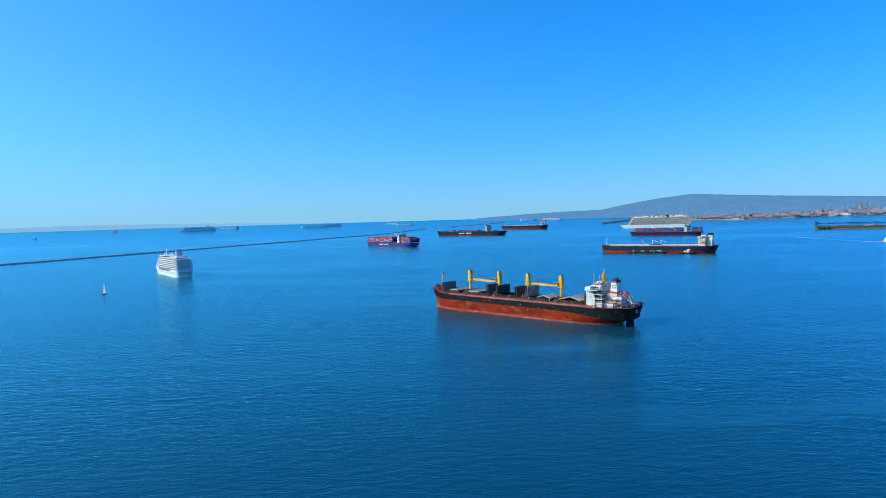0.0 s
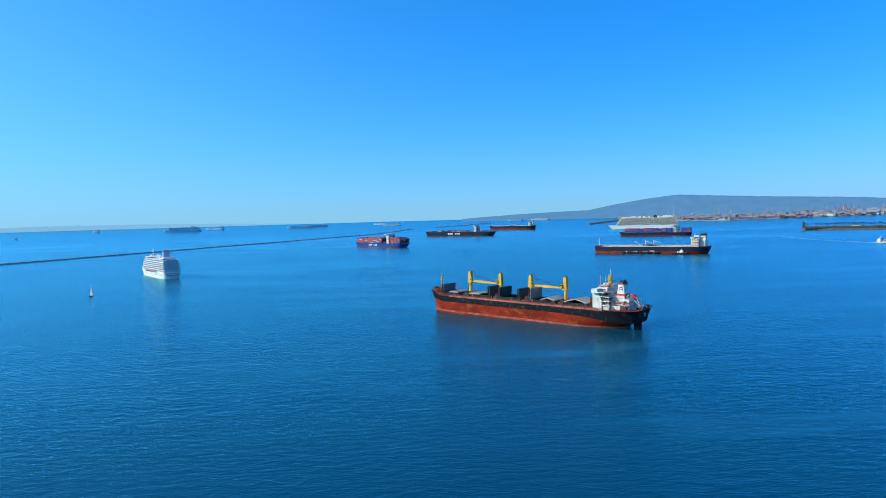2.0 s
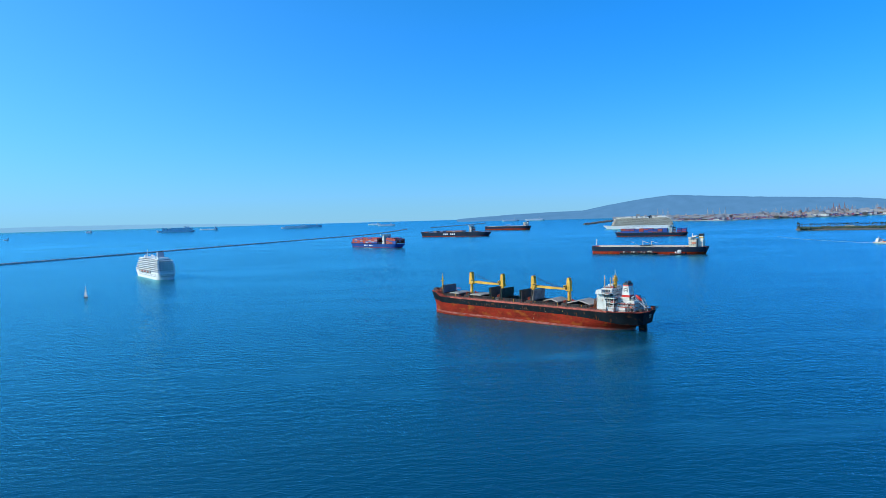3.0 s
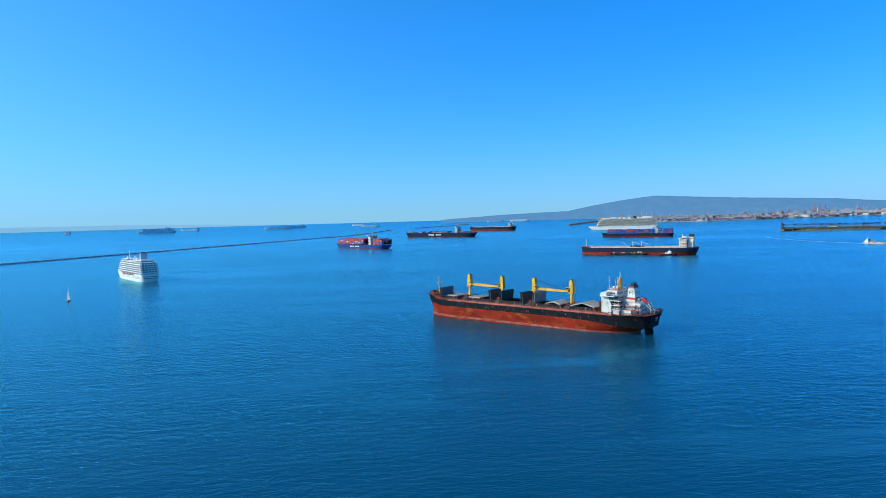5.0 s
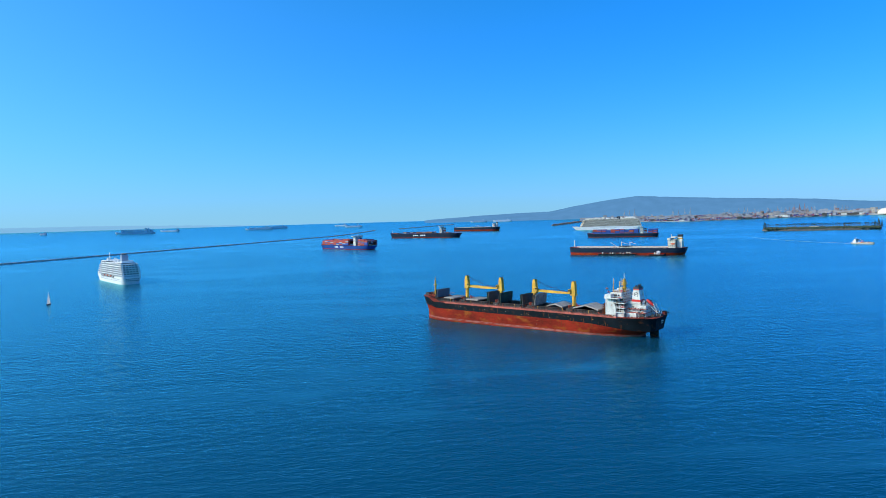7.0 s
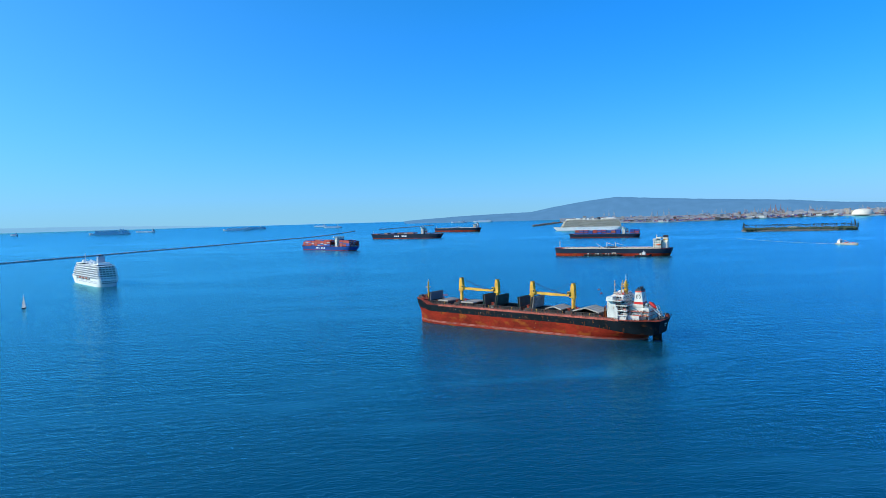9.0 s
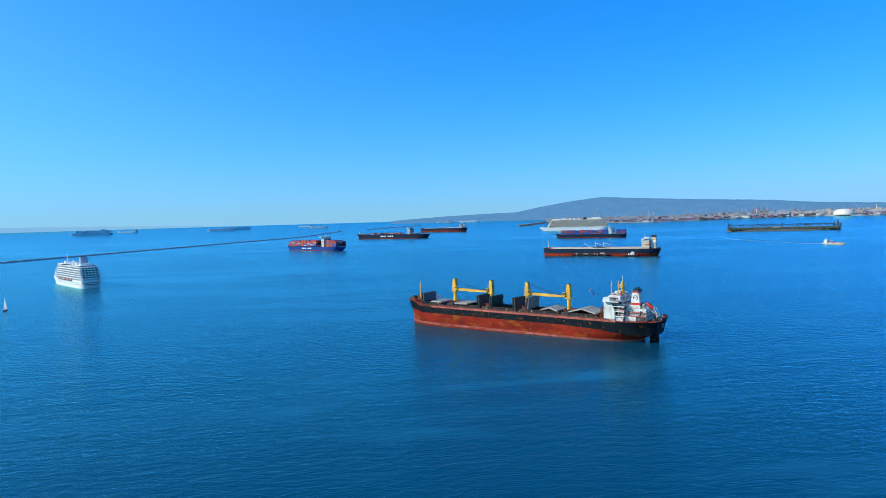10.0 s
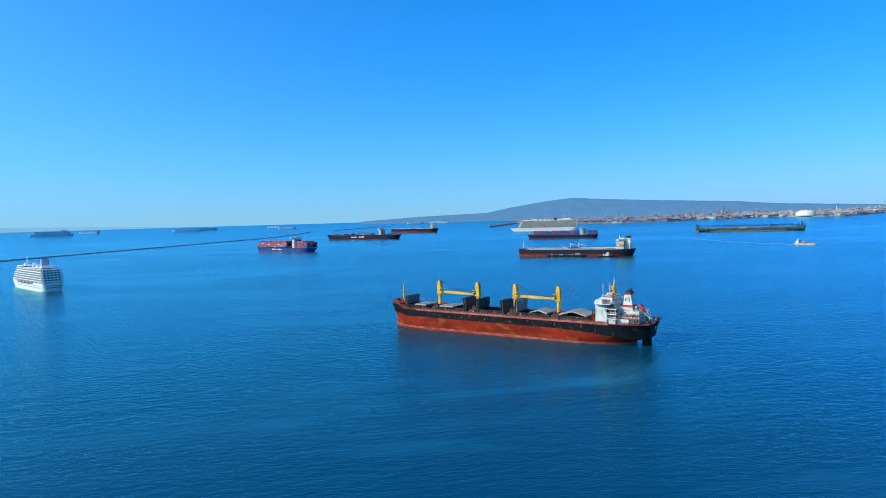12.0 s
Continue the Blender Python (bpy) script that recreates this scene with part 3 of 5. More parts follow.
        part("hose_reel", a_rod((x - 1.2, -5.8, D + 2.6), (x - 1.2, -3.4, D + 2.6), .7, seg=10), RED_BAND, ship)
    # forecastle
    F = D + 3.0
    part("forecastle_break", a_box(183.2, 184.4, -11.0, 11.0, D - .5, F + .1, .1), DECK_RED, ship)
    for y in (-4, 4):
        bm = bmesh.new()
        rod(bm, (190.2, y - 1.5, F + 1.6), (190.2, y + 1.5, F + 1.6), 1.1, seg=12)
        box(bm, 188.6, 191.8, y - 2.2, y - 1.6, F, F + 2.3)
        box(bm, 188.6, 191.8, y + 1.6, y + 2.2, F, F + 2.3)
        part("anchor_windlass", bm, STEEL_GREY, ship)
    for k in range(5):
        for s in (1, -1):
            part("bollard", a_rod((184.0 + k * 2.0, s * (8.6 - k * 1.2), F), (184.0 + k * 2.0, s * (8.6 - k * 1.2), F + 1.2), .32, seg=8), BLACK, ship)
    for k in range(7):
        s = 1 if k % 2 else -1
        bm = a_rod((184.6 + k * 1.2, s * 3.0, F), (184.6 + k * 1.2, s * 3.0, F + 1.6), .35, .3, 8)
        rod(bm, (184.6 + k * 1.2, s * 3.0, F + 1.5), (184.6 + k * 1.2 + .5, s * 3.0, F + 1.8), .45, .5, 8)
        part("deck_vent", bm, DECK_RED, ship)
    bm = bmesh.new()
    rod(bm, (187.0, 0, D), (187.0, 0, 28.6), .75, .5, 12)
    box(bm, 186.1, 187.9, -1.8, 1.8, 24.4, 24.8)
    rod(bm, (187.0, 0, 28.6), (187.0, 0, 30.8), .2, .1, 6)
    part("foremast", bm, YELLOW, ship)
    rail(ship, [(177.4, 12.2, F - .1), (183.8, 9.6, F), (189.8, 5.8, F), (195.3, 1.2, F), (195.3, -1.2, F), (189.8, -5.8, F), (183.8, -9.6, F), (177.4, -12.2, F - .1)], 1.5, DECK_RED, 1.6, .12)
    bm = bmesh.new()
    rod(bm, (192.0, 3.6, F - 3.0), (191.4, 4.8, F - 5.6), .3, seg=8)
    box(bm, 190.0, 192.8, 4.3, 5.3, F - 6.6, F - 5.4, .1)
    part("bow_anchor", bm, BLACK, ship)
    accommodation(ship, D)
    # rudder and propeller aperture
    bm = bmesh.new()
    prism(bm, [(3.6, -5), (9.6, -5), (9.6, 5.2), (4.4, 5.2)], -.7, .7)
    part("rudder", bm, BLACK_HULL, ship)
    bm = bmesh.new()
    rod(bm, (12.5, 0, -2.6), (20, 0, -2.6), 1.0, 1.4, 12)
    for k in range(4):
        a = k * math.pi / 2 + .4
        prism(bm, [(-.15, .6), (.15, .6), (.5, 3.2), (-.3, 3.4)], -.7, .7, m=Matrix.Translation((12.8, 0, -2.6)) @ Matrix.Rotation(a, 4, "X"))
    part("propeller", bm, YELLOW, ship, "bronze propeller at the waterline")
    # rust weeping below the scuppers
    rnd = random.Random(31)
    for k in range(70):
        x = rnd.uniform(30, 164)
        w, z1, h = rnd.uniform(.12, .42), rnd.uniform(6.5, 12.9), rnd.uniform(1.0, 4.2)
        bm = bmesh.new()
        y = B / 2 + .03
        pts = [(x, z1), (x + w, z1), (x + w * .8, z1 - h * .6), (x + w * .5, z1 - h), (x + w * .25, z1 - h * .5)]
        prism(bm, pts, y - .04, y + .012 + .002 * (k % 4))
        part("rust_run", bm, RUST, ship)
    # load line, draught and tug marks on both sides
    for k, (x, z, w, h) in enumerate(((96, 9.6, 1.2, .25), (92, 10.2, .25, 1.1), (90.5, 10.4, 1.0, .2), (60, 10.8, .5, .9), (128, 10.6, .5, .9), (150, 11.2, .5, .8), (42, 10.6, .5, .9), (110, 10.4, .4, .8), (74, 9.4, .9, .25), (84, 6.4, .25, 1.6), (84.6, 3.4, .25, 1.4))):
        for s in (1, -1):
            part("hull_mark", a_box(x, x + w * .55, s * (B / 2 + .02) - .05, s * (B / 2 + .02) + .05, z, z + h * .6), HATCH if k % 3 else YELLOW, ship)
    # name and port as plain bars
    bm = bmesh.new()
    for k in range(5):
        box(bm, 1.7, 1.84, 1.2 - k * .7, 1.6 - k * .7, 11.2, 11.9)
    for k in range(4):
        box(bm, 1.85, 1.99, .9 - k * .7, 1.3 - k * .7, 9.9, 10.4)
    part("stern_lettering", bm, WHITE, ship, "short bars of white lettering")
    return ship


def window_parts(name, parent, x, y0, y1, z, n, w=.7, h=.8, along="y"):
    """A row of panes, each a part of its own, set 4 cm proud."""
    for k in range(n):
        bm = bmesh.new()
        a = y0 + (y1 - y0) * k / n
        windows(bm, x, a, a + (y1 - y0) / n, z, 1, w, h, along)
        part(name, bm, GLASS, parent)


def windows(bm, x, y0, y1, z, n, w=.7, h=.8, along="y", out=.04):
    for k in range(n):
        c = y0 + (y1 - y0) * (k + .5) / n
        if along == "y":
            box(bm, x - out, x + out, c - w / 2, c + w / 2, z, z + h)
        else:
            box(bm, c - w / 2, c + w / 2, x - out, x + out, z, z + h)


def accommodation(ship, D):
    """Deck house in tiers with bridge, funnel casing, mast and lifeboat ramp."""
    block = part("deckhouse", bmesh.new(), WHITE, ship, "white tiered deckhouse with rust runs")
    bm = bmesh.new()
    box(bm, 19, 31, -11.5, 11.5, D, D + 2.9, .12)
    box(bm, 21.5, 30.5, -5.4, 5.4, D + 2.9, D + 12.2, .12)
    box(bm, 22, 30, -8.2, 8.2, D + 12.2, D + 14.8, .12)
    # front cabins, stepped out to the ship's side
    box(bm, 27.4, 30.7, 5.4, 11.0, D + 2.9, D + 11.9, .1)
    box(bm, 27.4, 30.7, -11.0, -5.4, D + 2.9, D + 11.9, .1)
    bm.to_mesh(block.data)
    bm.free()
    block.matrix_basis = Matrix.Translation((3.4, 0, 0))
    # side screens: plates with a slanted after edge under the bridge wings
    for sd in (1, -1):
        bm = bmesh.new()
        prism(bm, [(31.0, D + .2), (24.0, D + .2), (24.0, D + 6.4), (26.6, D + 12.0), (31.0, D + 12.0)], sd * 12.3 - .15, sd * 12.3 + .15)
        part("side_screen", bm, WHITE, block)
    # provision crane before the house
    bm = a_rod((32.6, 10.6, D), (32.6, 10.6, D + 8.2), .45, .35, 8)
    rod(bm, (33.6, 10.6, D), (33.6, 10.6, D + 7.6), .3, seg=6)
    for k in range(6):
        rod(bm, (32.6, 10.6, D + 1 + 1.2 * k), (33.6, 10.6, D + 1 + 1.2 * k), .14, seg=5)
    part("provision_crane", bm, RUST, block, "rusty brown crane post")
    # added dark cylinders that stand in for the shade under the side decks
    for x, y, z, hh in ((20.2, 8.2, 2.9, 2.2), (23.4, 8.6, 2.9, 2.5), (19.6, 8.0, 5.9, 2.0), (22.8, 8.3, 9.0, 2.1)):
        part("shade_cylinder", a_rod((x, y, D + z + .3), (x, y, D + z + .3 + hh), .75, .75, 12), STEEL_GREY, block, "dark grey cylinder standing in for recess shade")
    for k, z in enumerate((2.9, 5.8, 8.9, 12.0)):
        bm = bmesh.new()
        w = 14.8 if k == 3 else 12.2
        box(bm, 18.2 if k < 3 else 21.0, 30.9, -w, w, D + z, D + z + .28)
        part("deck_walkway", bm, GUNWALE, block, "deck edged in faded red paint")
        bm = bmesh.new()
        xa = 18.2 if k < 3 else 21.0
        for sd in (1, -1):
            box(bm, xa, 30.8, sd * w - .1, sd * w + .1, D + z - .25, D + z + .35)
        box(bm, xa - .1, xa + .1, -w, w, D + z - .25, D + z + .35)
        part("deck_edge", bm, WHITE, block)
        rail(block, [(30.8, w - .15, D + z + .28), (18.4 if k < 3 else 21.2, w - .15, D + z + .28), (18.4 if k < 3 else 21.2, -w + .15, D + z + .28), (30.8, -w + .15, D + z + .28)], 1.1, WHITE, 1.6, .07)
    for s in (1, -1):
        bm = bmesh.new()
        box(bm, 26.2, 30.4, s * 12.2 - 2.6, s * 12.2 + 2.6, D + 12.28, D + 14.4, .1)
        part("bridge_wing", bm, WHITE, block)
    window_parts("bridge_window", block, 30.03, -8, 8, D + 12.9, 11, 1.15, 1.1)
    for y in (8.22, -8.22):
        window_parts("bridge_window", block, y, 23, 29.5, D + 12.9, 4, 1.1, 1.0, "x")
    window_parts("bridge_window", block, 21.97, -7.5, 7.5, D + 13.0, 5, 1.0, .9)
    for z in (3.9, 6.9, 9.9):
        window_parts("porthole", block, 5.42, 22, 26.5, D + z, 3, .7, .8, "x")
        window_parts("porthole", block, 21.48, -5.1, 5.1, D + z, 6, .7, .8)
        window_parts("porthole", block, 30.53, -8, 8, D + z, 8, .7, .8)
    for x in (27.6, 29.2):
        for z in (4.2, 7.2):
            window_parts("porthole", block, 11.62, x - .4, x + .4, D + z, 1, .6, .7, "x")
    for y in (11.8, -11.8):
        for x in (18.8, 21.6, 24.4):
            for z in (3.1, 6.0, 9.1):
                part("deck_post", a_rod((x, y, D + z), (x, y, D + z + 2.8), .1, seg=5), WHITE, block)
    for x, z in ((23.2, 3.2), (25.4, 6.1), (23.2, 9.2)):
        part("cabin_door", a_box(x, x + .9, 5.36, 5.48, D + z, D + z + 2.0), STEEL_GREY, block)
    for x, y, z in ((19.6, 10.2, 3.2), (20.6, -9.8, 6.1), (19.8, 9.6, 6.1)):
        part("deck_locker", a_box(x, x + 1.6, y - .6, y + .6, D + z, D + z + 1.1, .06), HATCH if z < 4 else RED_BAND, block)
    for k in range(5):
        part("life_ring", a_box(18.3 + .05, 18.3 + .2, -8 + 4 * k, -7.2 + 4 * k, D + 3.5, D + 4.2), ORANGE, block)
    # monkey deck and mast
    bm = bmesh.new()
    box(bm, 22, 29.5, -6.5, 6.5, D + 14.8, D + 15.1)
    box(bm, 24, 27, -2.2, 2.2, D + 15.1, D + 17.4, .1)
    part("monkey_deck", bm, WHITE, block)
    part("deck_covering", a_box(22.2, 29.3, -6.3, 6.3, D + 15.105, D + 15.16), DECK_RED, block)
    for x, y in ((23.0, 3.6), (28.0, -3.0), (27.6, 3.2)):
        part("deck_locker", a_box(x, x + 1.3, y - .8, y + .8, D + 15.16, D + 16.2, .08), RED_BAND if y > 3.4 else WHITE, block)
    rail(block, [(29.3, 6.3, D + 15.1), (22.2, 6.3, D + 15.1), (22.2, -6.3, D + 15.1), (29.3, -6.3, D + 15.1), (29.3, 6.3, D + 15.1)], 1.1, WHITE, 1.5, .07)
    bm = bmesh.new()
    rod(bm, (23.5, 0, D + 15), (23.5, 0, D + 23.4), 1.3, .75, 10)
    for z in (17.4, 21.0):
        rod(bm, (23.5, 0, D + z), (23.5, 0, D + z + .3), 1.9, 1.9, 12)
    box(bm, 22.6, 24.4, -3.2, 3.2, D + 19.6, D + 19.9)
    box(bm, 22.8, 24.2, -2.0, 2.0, D + 22.2, D + 22.45)
    for y in (-3, 3):
        rod(bm, (23.5, y, D + 19.8), (23.5, 0, D + 22), .18, seg=5)
    mast = part("radar_mast", bm, YELLOW, block)
    bm = bmesh.new()
    box(bm, 24.6, 24.9, -2.2, 2.2, D + 20.7, D + 21.0)
    rod(bm, (24.7, 0, D + 19.9), (24.7, 0, D + 20.7), .3, seg=8)
    part("radar_scanner", bm, WHITE, mast)
    part("radar_scanner", a_box(23.2, 23.5, -1.6, 1.6, D + 23.5, D + 23.8), WHITE, mast)
    bm = bmesh.new()
    rod(bm, (23.5, .4, D + 23.4), (23.5, .4, D + 27.4), .13, .07, 5)
    rod(bm, (23.5, -.4, D + 23.4), (23.5, -.4, D + 26.0), .1, .07, 5)
    part("whip_aerial", bm, WHITE, mast)
    for x, y, h in ((28.6, 5.6, 9), (28.2, -5.4, 8), (24.2, 5.8, 7.5)):
        bm = a_rod((x, y, D + 15), (x, y, D + 15 + h), .24, .13, 6)
        box(bm, x - .5, x + .5, y - .1, y + .1, D + 15 + h * .7, D + 15.2 + h * .7)
        part("signal_mast", bm, YELLOW, block)
    for x, y in ((26, 4.2), (25, -4)):
        bm = bmesh.new()
        bmesh.ops.create_uvsphere(bm, u_segments=12, v_segments=8, radius=.95, matrix=Matrix.Translation((x, y, D + 16.8)))
        rod(bm, (x, y, D + 15.1), (x, y, D + 16.2), .25, seg=6)
        part("radome", bm, WHITE_CLEAN, block, flat=False)
    # casing and funnel
    bm = bmesh.new()
    box(bm, 9.5, 22.2, -7.0, 7.0, D, D + 7.6, .12)
    box(bm, 12, 22.2, -5.0, 5.0, D + 7.6, D + 9.4, .1)
    box(bm, 15, 22.0, -9.4, 9.4, D, D + 3.0, .1)
    casing = part("engine_casing", bm, WHITE, ship, "white engine casing aft of the deckhouse")
    rail(casing, [(21.5, 6.8, D + 7.6), (9.7, 6.8, D + 7.6), (9.7, -6.8, D + 7.6), (21.5, -6.8, D + 7.6)], 1.1, WHITE, 1.6, .07)
    window_parts("porthole", casing, 7.02, 10, 15, D + 3.2, 2, .8, .9, "x")
    window_parts("porthole", casing, 7.02, 11, 20, D + 5.2, 4, .8, .9, "x")
    window_parts("porthole", casing, 9.47, -6, 6, D + 5.2, 4, .8, .9)
    for z, w, xa in ((3.0, 9.6, 8.9), (5.3, 8.9, 9.0)):
        part("casing_deck", a_box(xa, 22.1, -w, w, D + z, D + z + .22), GUNWALE, casing, "side deck in faded red paint")
        rail(casing, [(21.9, w - .1, D + z + .22), (xa + .1, w - .1, D + z + .22), (xa + .1, -w + .1, D + z + .22), (21.9, -w + .1, D + z + .22)], 1.1, WHITE, 1.4, .08)
        for x in (9.6, 13.6, 17.6, 21.4):
            for y in (w - .3, .3 - w):
                part("deck_post", a_rod((x, y, D if z < 4 else D + 3.2), (x, y, D + z), .12, seg=5), WHITE, casing)
    for x, z, w, hh in ((10.6, .4, 1.2, 2.0), (17.4, 5.7, 1.6, 1.2), (12.6, 3.4, 1.1, 1.7), (19.8, 3.4, .9, 1.7)):
        part("louvre_opening", a_box(x, x + w, 6.96, 7.06, D + z, D + z + hh), STEEL_GREY, casing)
    for x, y, z in ((10.6, 8.2, 3.22), (13.0, 8.3, 3.22), (19.4, 8.0, 5.52), (11.8, 7.9, 5.52)):
        part("deck_box", a_box(x, x + 1.2, y - .45, y + .45, D + z, D + z + 1.0, .06), ORANGE if x < 11 else STEEL_GREY, casing)
    for x, y in ((11, 4.6), (13.4, 5.6), (11.2, -4.6)):
        bm = a_rod((x, y, D + 7.6), (x, y, D + 9.6), .4, .35, 8)
        rod(bm, (x, y, D + 9.4), (x - .3, y, D + 10.0), .6, .55, 8)
        part("casing_vent", bm, STEEL_GREY, casing)
    bm = bmesh.new()
    for k in range(9):
        box(bm, 15.2 + .62 * k, 15.6 + .62 * k, 6.9, 8.1, D + 3.1 + .5 * k, D + 3.25 + .5 * k)
    for y in (6.95, 8.05):
        rod(bm, (15.2, y, D + 4.1), (20.8, y, D + 8.6), .09, seg=5)
    part("outside_stair", bm, WHITE, casing)
    funnel = part("funnel", bmesh.new(), WHITE, ship, "white funnel with red band and black top")
    funnel.matrix_basis = Matrix.Translation((3.6, 0, 0))
    for name, z0, z1, mm in (("funnel_foot", 9.4, 10.8, RED_BAND), ("funnel_side", 10.8, 16.8, WHITE), ("funnel_band", 16.8, 17.6, RED_BAND), ("funnel_top", 17.6, 18.7, BLACK)):
        bm = bmesh.new()
        t0, t1 = (z0 - 9.4) / 9.3, (z1 - 9.4) / 9.3
        lo = [(11.0 + 1.3 * t0, -3.6), (16.8 - 1.0 * t0, -3.6), (16.8 - 1.0 * t0, 3.6), (11.0 + 1.3 * t0, 3.6)]
        hi = [(11.0 + 1.3 * t1, -3.6 + .3 * t1), (16.8 - 1.0 * t1, -3.6 + .3 * t1), (16.8 - 1.0 * t1, 3.6 - .3 * t1), (11.0 + 1.3 * t1, 3.6 - .3 * t1)]
        a = [bm.verts.new((x, y, D + z0)) for x, y in lo]
        b = [bm.verts.new((x, y, D + z1)) for x, y in hi]
        bm.faces.new(a), bm.faces.new(b)
        for i in range(4):
            bm.faces.new((a[i], a[(i + 1) % 4], b[(i + 1) % 4], b[i]))
        if name == "funnel_side":
            bmesh.ops.recalc_face_normals(bm, faces=bm.faces)
            bm.to_mesh(funnel.data)
            bm.free()
        else:
            part(name, bm, mm, funnel)
    for k, (x, y) in enumerate(((13.0, 1.2), (14.4, -1.0), (15.1, 1.4), (13.4, -1.8))):
        part("exhaust_pipe", a_rod((x, y, D + 18.6), (x - .5, y, D + 20.0 + .3 * (k % 2)), .42, seg=8), BLACK, funnel)
    # emblem on the funnel sides: a plain ring with a bar
    bm = bmesh.new()
    for sd in (1, -1):
        for k in range(20):
            a = k * math.tau / 20
            box(bm, -.28, .28, -.06, .06, -.2, .2, m=Matrix.Translation((13.95 + 1.3 * math.cos(a), sd * 3.46, D + 13.9 + 1.3 * math.sin(a))) @ Matrix.Rotation(-a + math.pi / 2, 4, "Y"))
        box(bm, 13.2, 14.7, sd * 3.46 - .06, sd * 3.46 + .06, D + 13.7, D + 14.1)
    part("funnel_emblem", bm, BLACK, funnel)
    # free-fall lifeboat on its ramp over the stern
    ramp = part("lifeboat_ramp", bmesh.new(), WHITE, ship, "white sloping lifeboat ramp over the stern")
    ramp.matrix_basis = Matrix.Translation((4.6, 0, 0))
    bm = bmesh.new()
    for y in (-1.9, 1.9):
        rod(bm, (8.6, y, D + 10.2), (-.6, y, D + 3.0), .32, seg=6)
        rod(bm, (.4, y, D + 3.6), (.4, y, D + 1.2), .3, seg=6)
        rod(bm, (4.4, y, D + 7.0), (4.4, y, D + 1.2), .26, seg=6)
        rod(bm, (-.3, y, D + 3.2), (2.2, y, D + 8.6), .2, seg=6)
    rod(bm, (-.4, -1.9, D + 3.1), (-.4, 1.9, D + 3.1), .3, seg=6)
    rod(bm, (2.2, -1.9, D + 8.6), (2.2, 1.9, D + 8.6), .22, seg=6)
    for k in range(4):
        x = 7.4 - 2.2 * k
        rod(bm, (x, -1.9, D + 9.3 - 1.72 * k), (x, 1.9, D + 9.3 - 1.72 * k), .14, seg=5)
    bm.to_mesh(ramp.data)
    bm.free()
    bm = bmesh.new()
    bmesh.ops.create_uvsphere(bm, u_segments=14, v_segments=10, radius=1, matrix=Matrix.Translation((4.9, 0, D + 8.9)) @ Matrix.Rotation(radians(-38), 4, "Y") @ Matrix.Diagonal((3.3, 1.0, 1.0, 1)))
    boat = part("lifeboat", bm, RED_BAND, ramp, "red enclosed free-fall lifeboat", flat=False)
    bm = bmesh.new()
    box(bm, 5.6, 6.6, -.5, .5, D + 10.1, D + 10.8, .12)
    part("lifeboat_cupola", bm, RED_BAND, boat)
    # poop deck gear
    for k, (x, y) in enumerate(((4, 9), (4, -9), (10, 11.5), (10, -11.5), (2, 4.5), (2, -4.5))):
        bm = bmesh.new()
        rod(bm, (x, y - .9, D + 2.4), (x, y + .9, D + 2.4), .7, seg=10)
        box(bm, x - .9, x + .9, y - 1.3, y - 1.0, D + 1.4, D + 2.9)
        box(bm, x - .9, x + .9, y + 1.0, y + 1.3, D + 1.4, D + 2.9)
        part("mooring_winch", bm, DECK_RED if k % 2 else STEEL_GREY, ship)
    rail(ship, [(18, 14.2, D + .4), (8, 13.4, D + 1.0), (1.4, 11.0, D + 1.2), (1.4, -11.0, D + 1.2), (8, -13.4, D + 1.0), (18, -14.2, D + .4)], 1.2, BLACK, 1.8, .09)
    bm = a_rod((.8, 6.5, D + 1.6), (-.6, 6.5, D + 5.8), .1, .06, 5)
    part("ensign_staff", bm, WHITE, ship)


bulk_carrier()


# ---- other ships ----
def far_hull(ship, L, B, D, wl, top_mat, low_mat, deck_mat=None, transom=.8, sheer=(0, 2.5), **k):
    levels = [(-3, 0), (0.5, 0), (wl, 1), (D * .8, 1), (D, 2)]
    return part("hull", hull_mesh(L, B, levels, transom=transom, sheer=sheer, **k), [low_mat, top_mat, deck_mat or DECK_RED], ship, flat="auto")


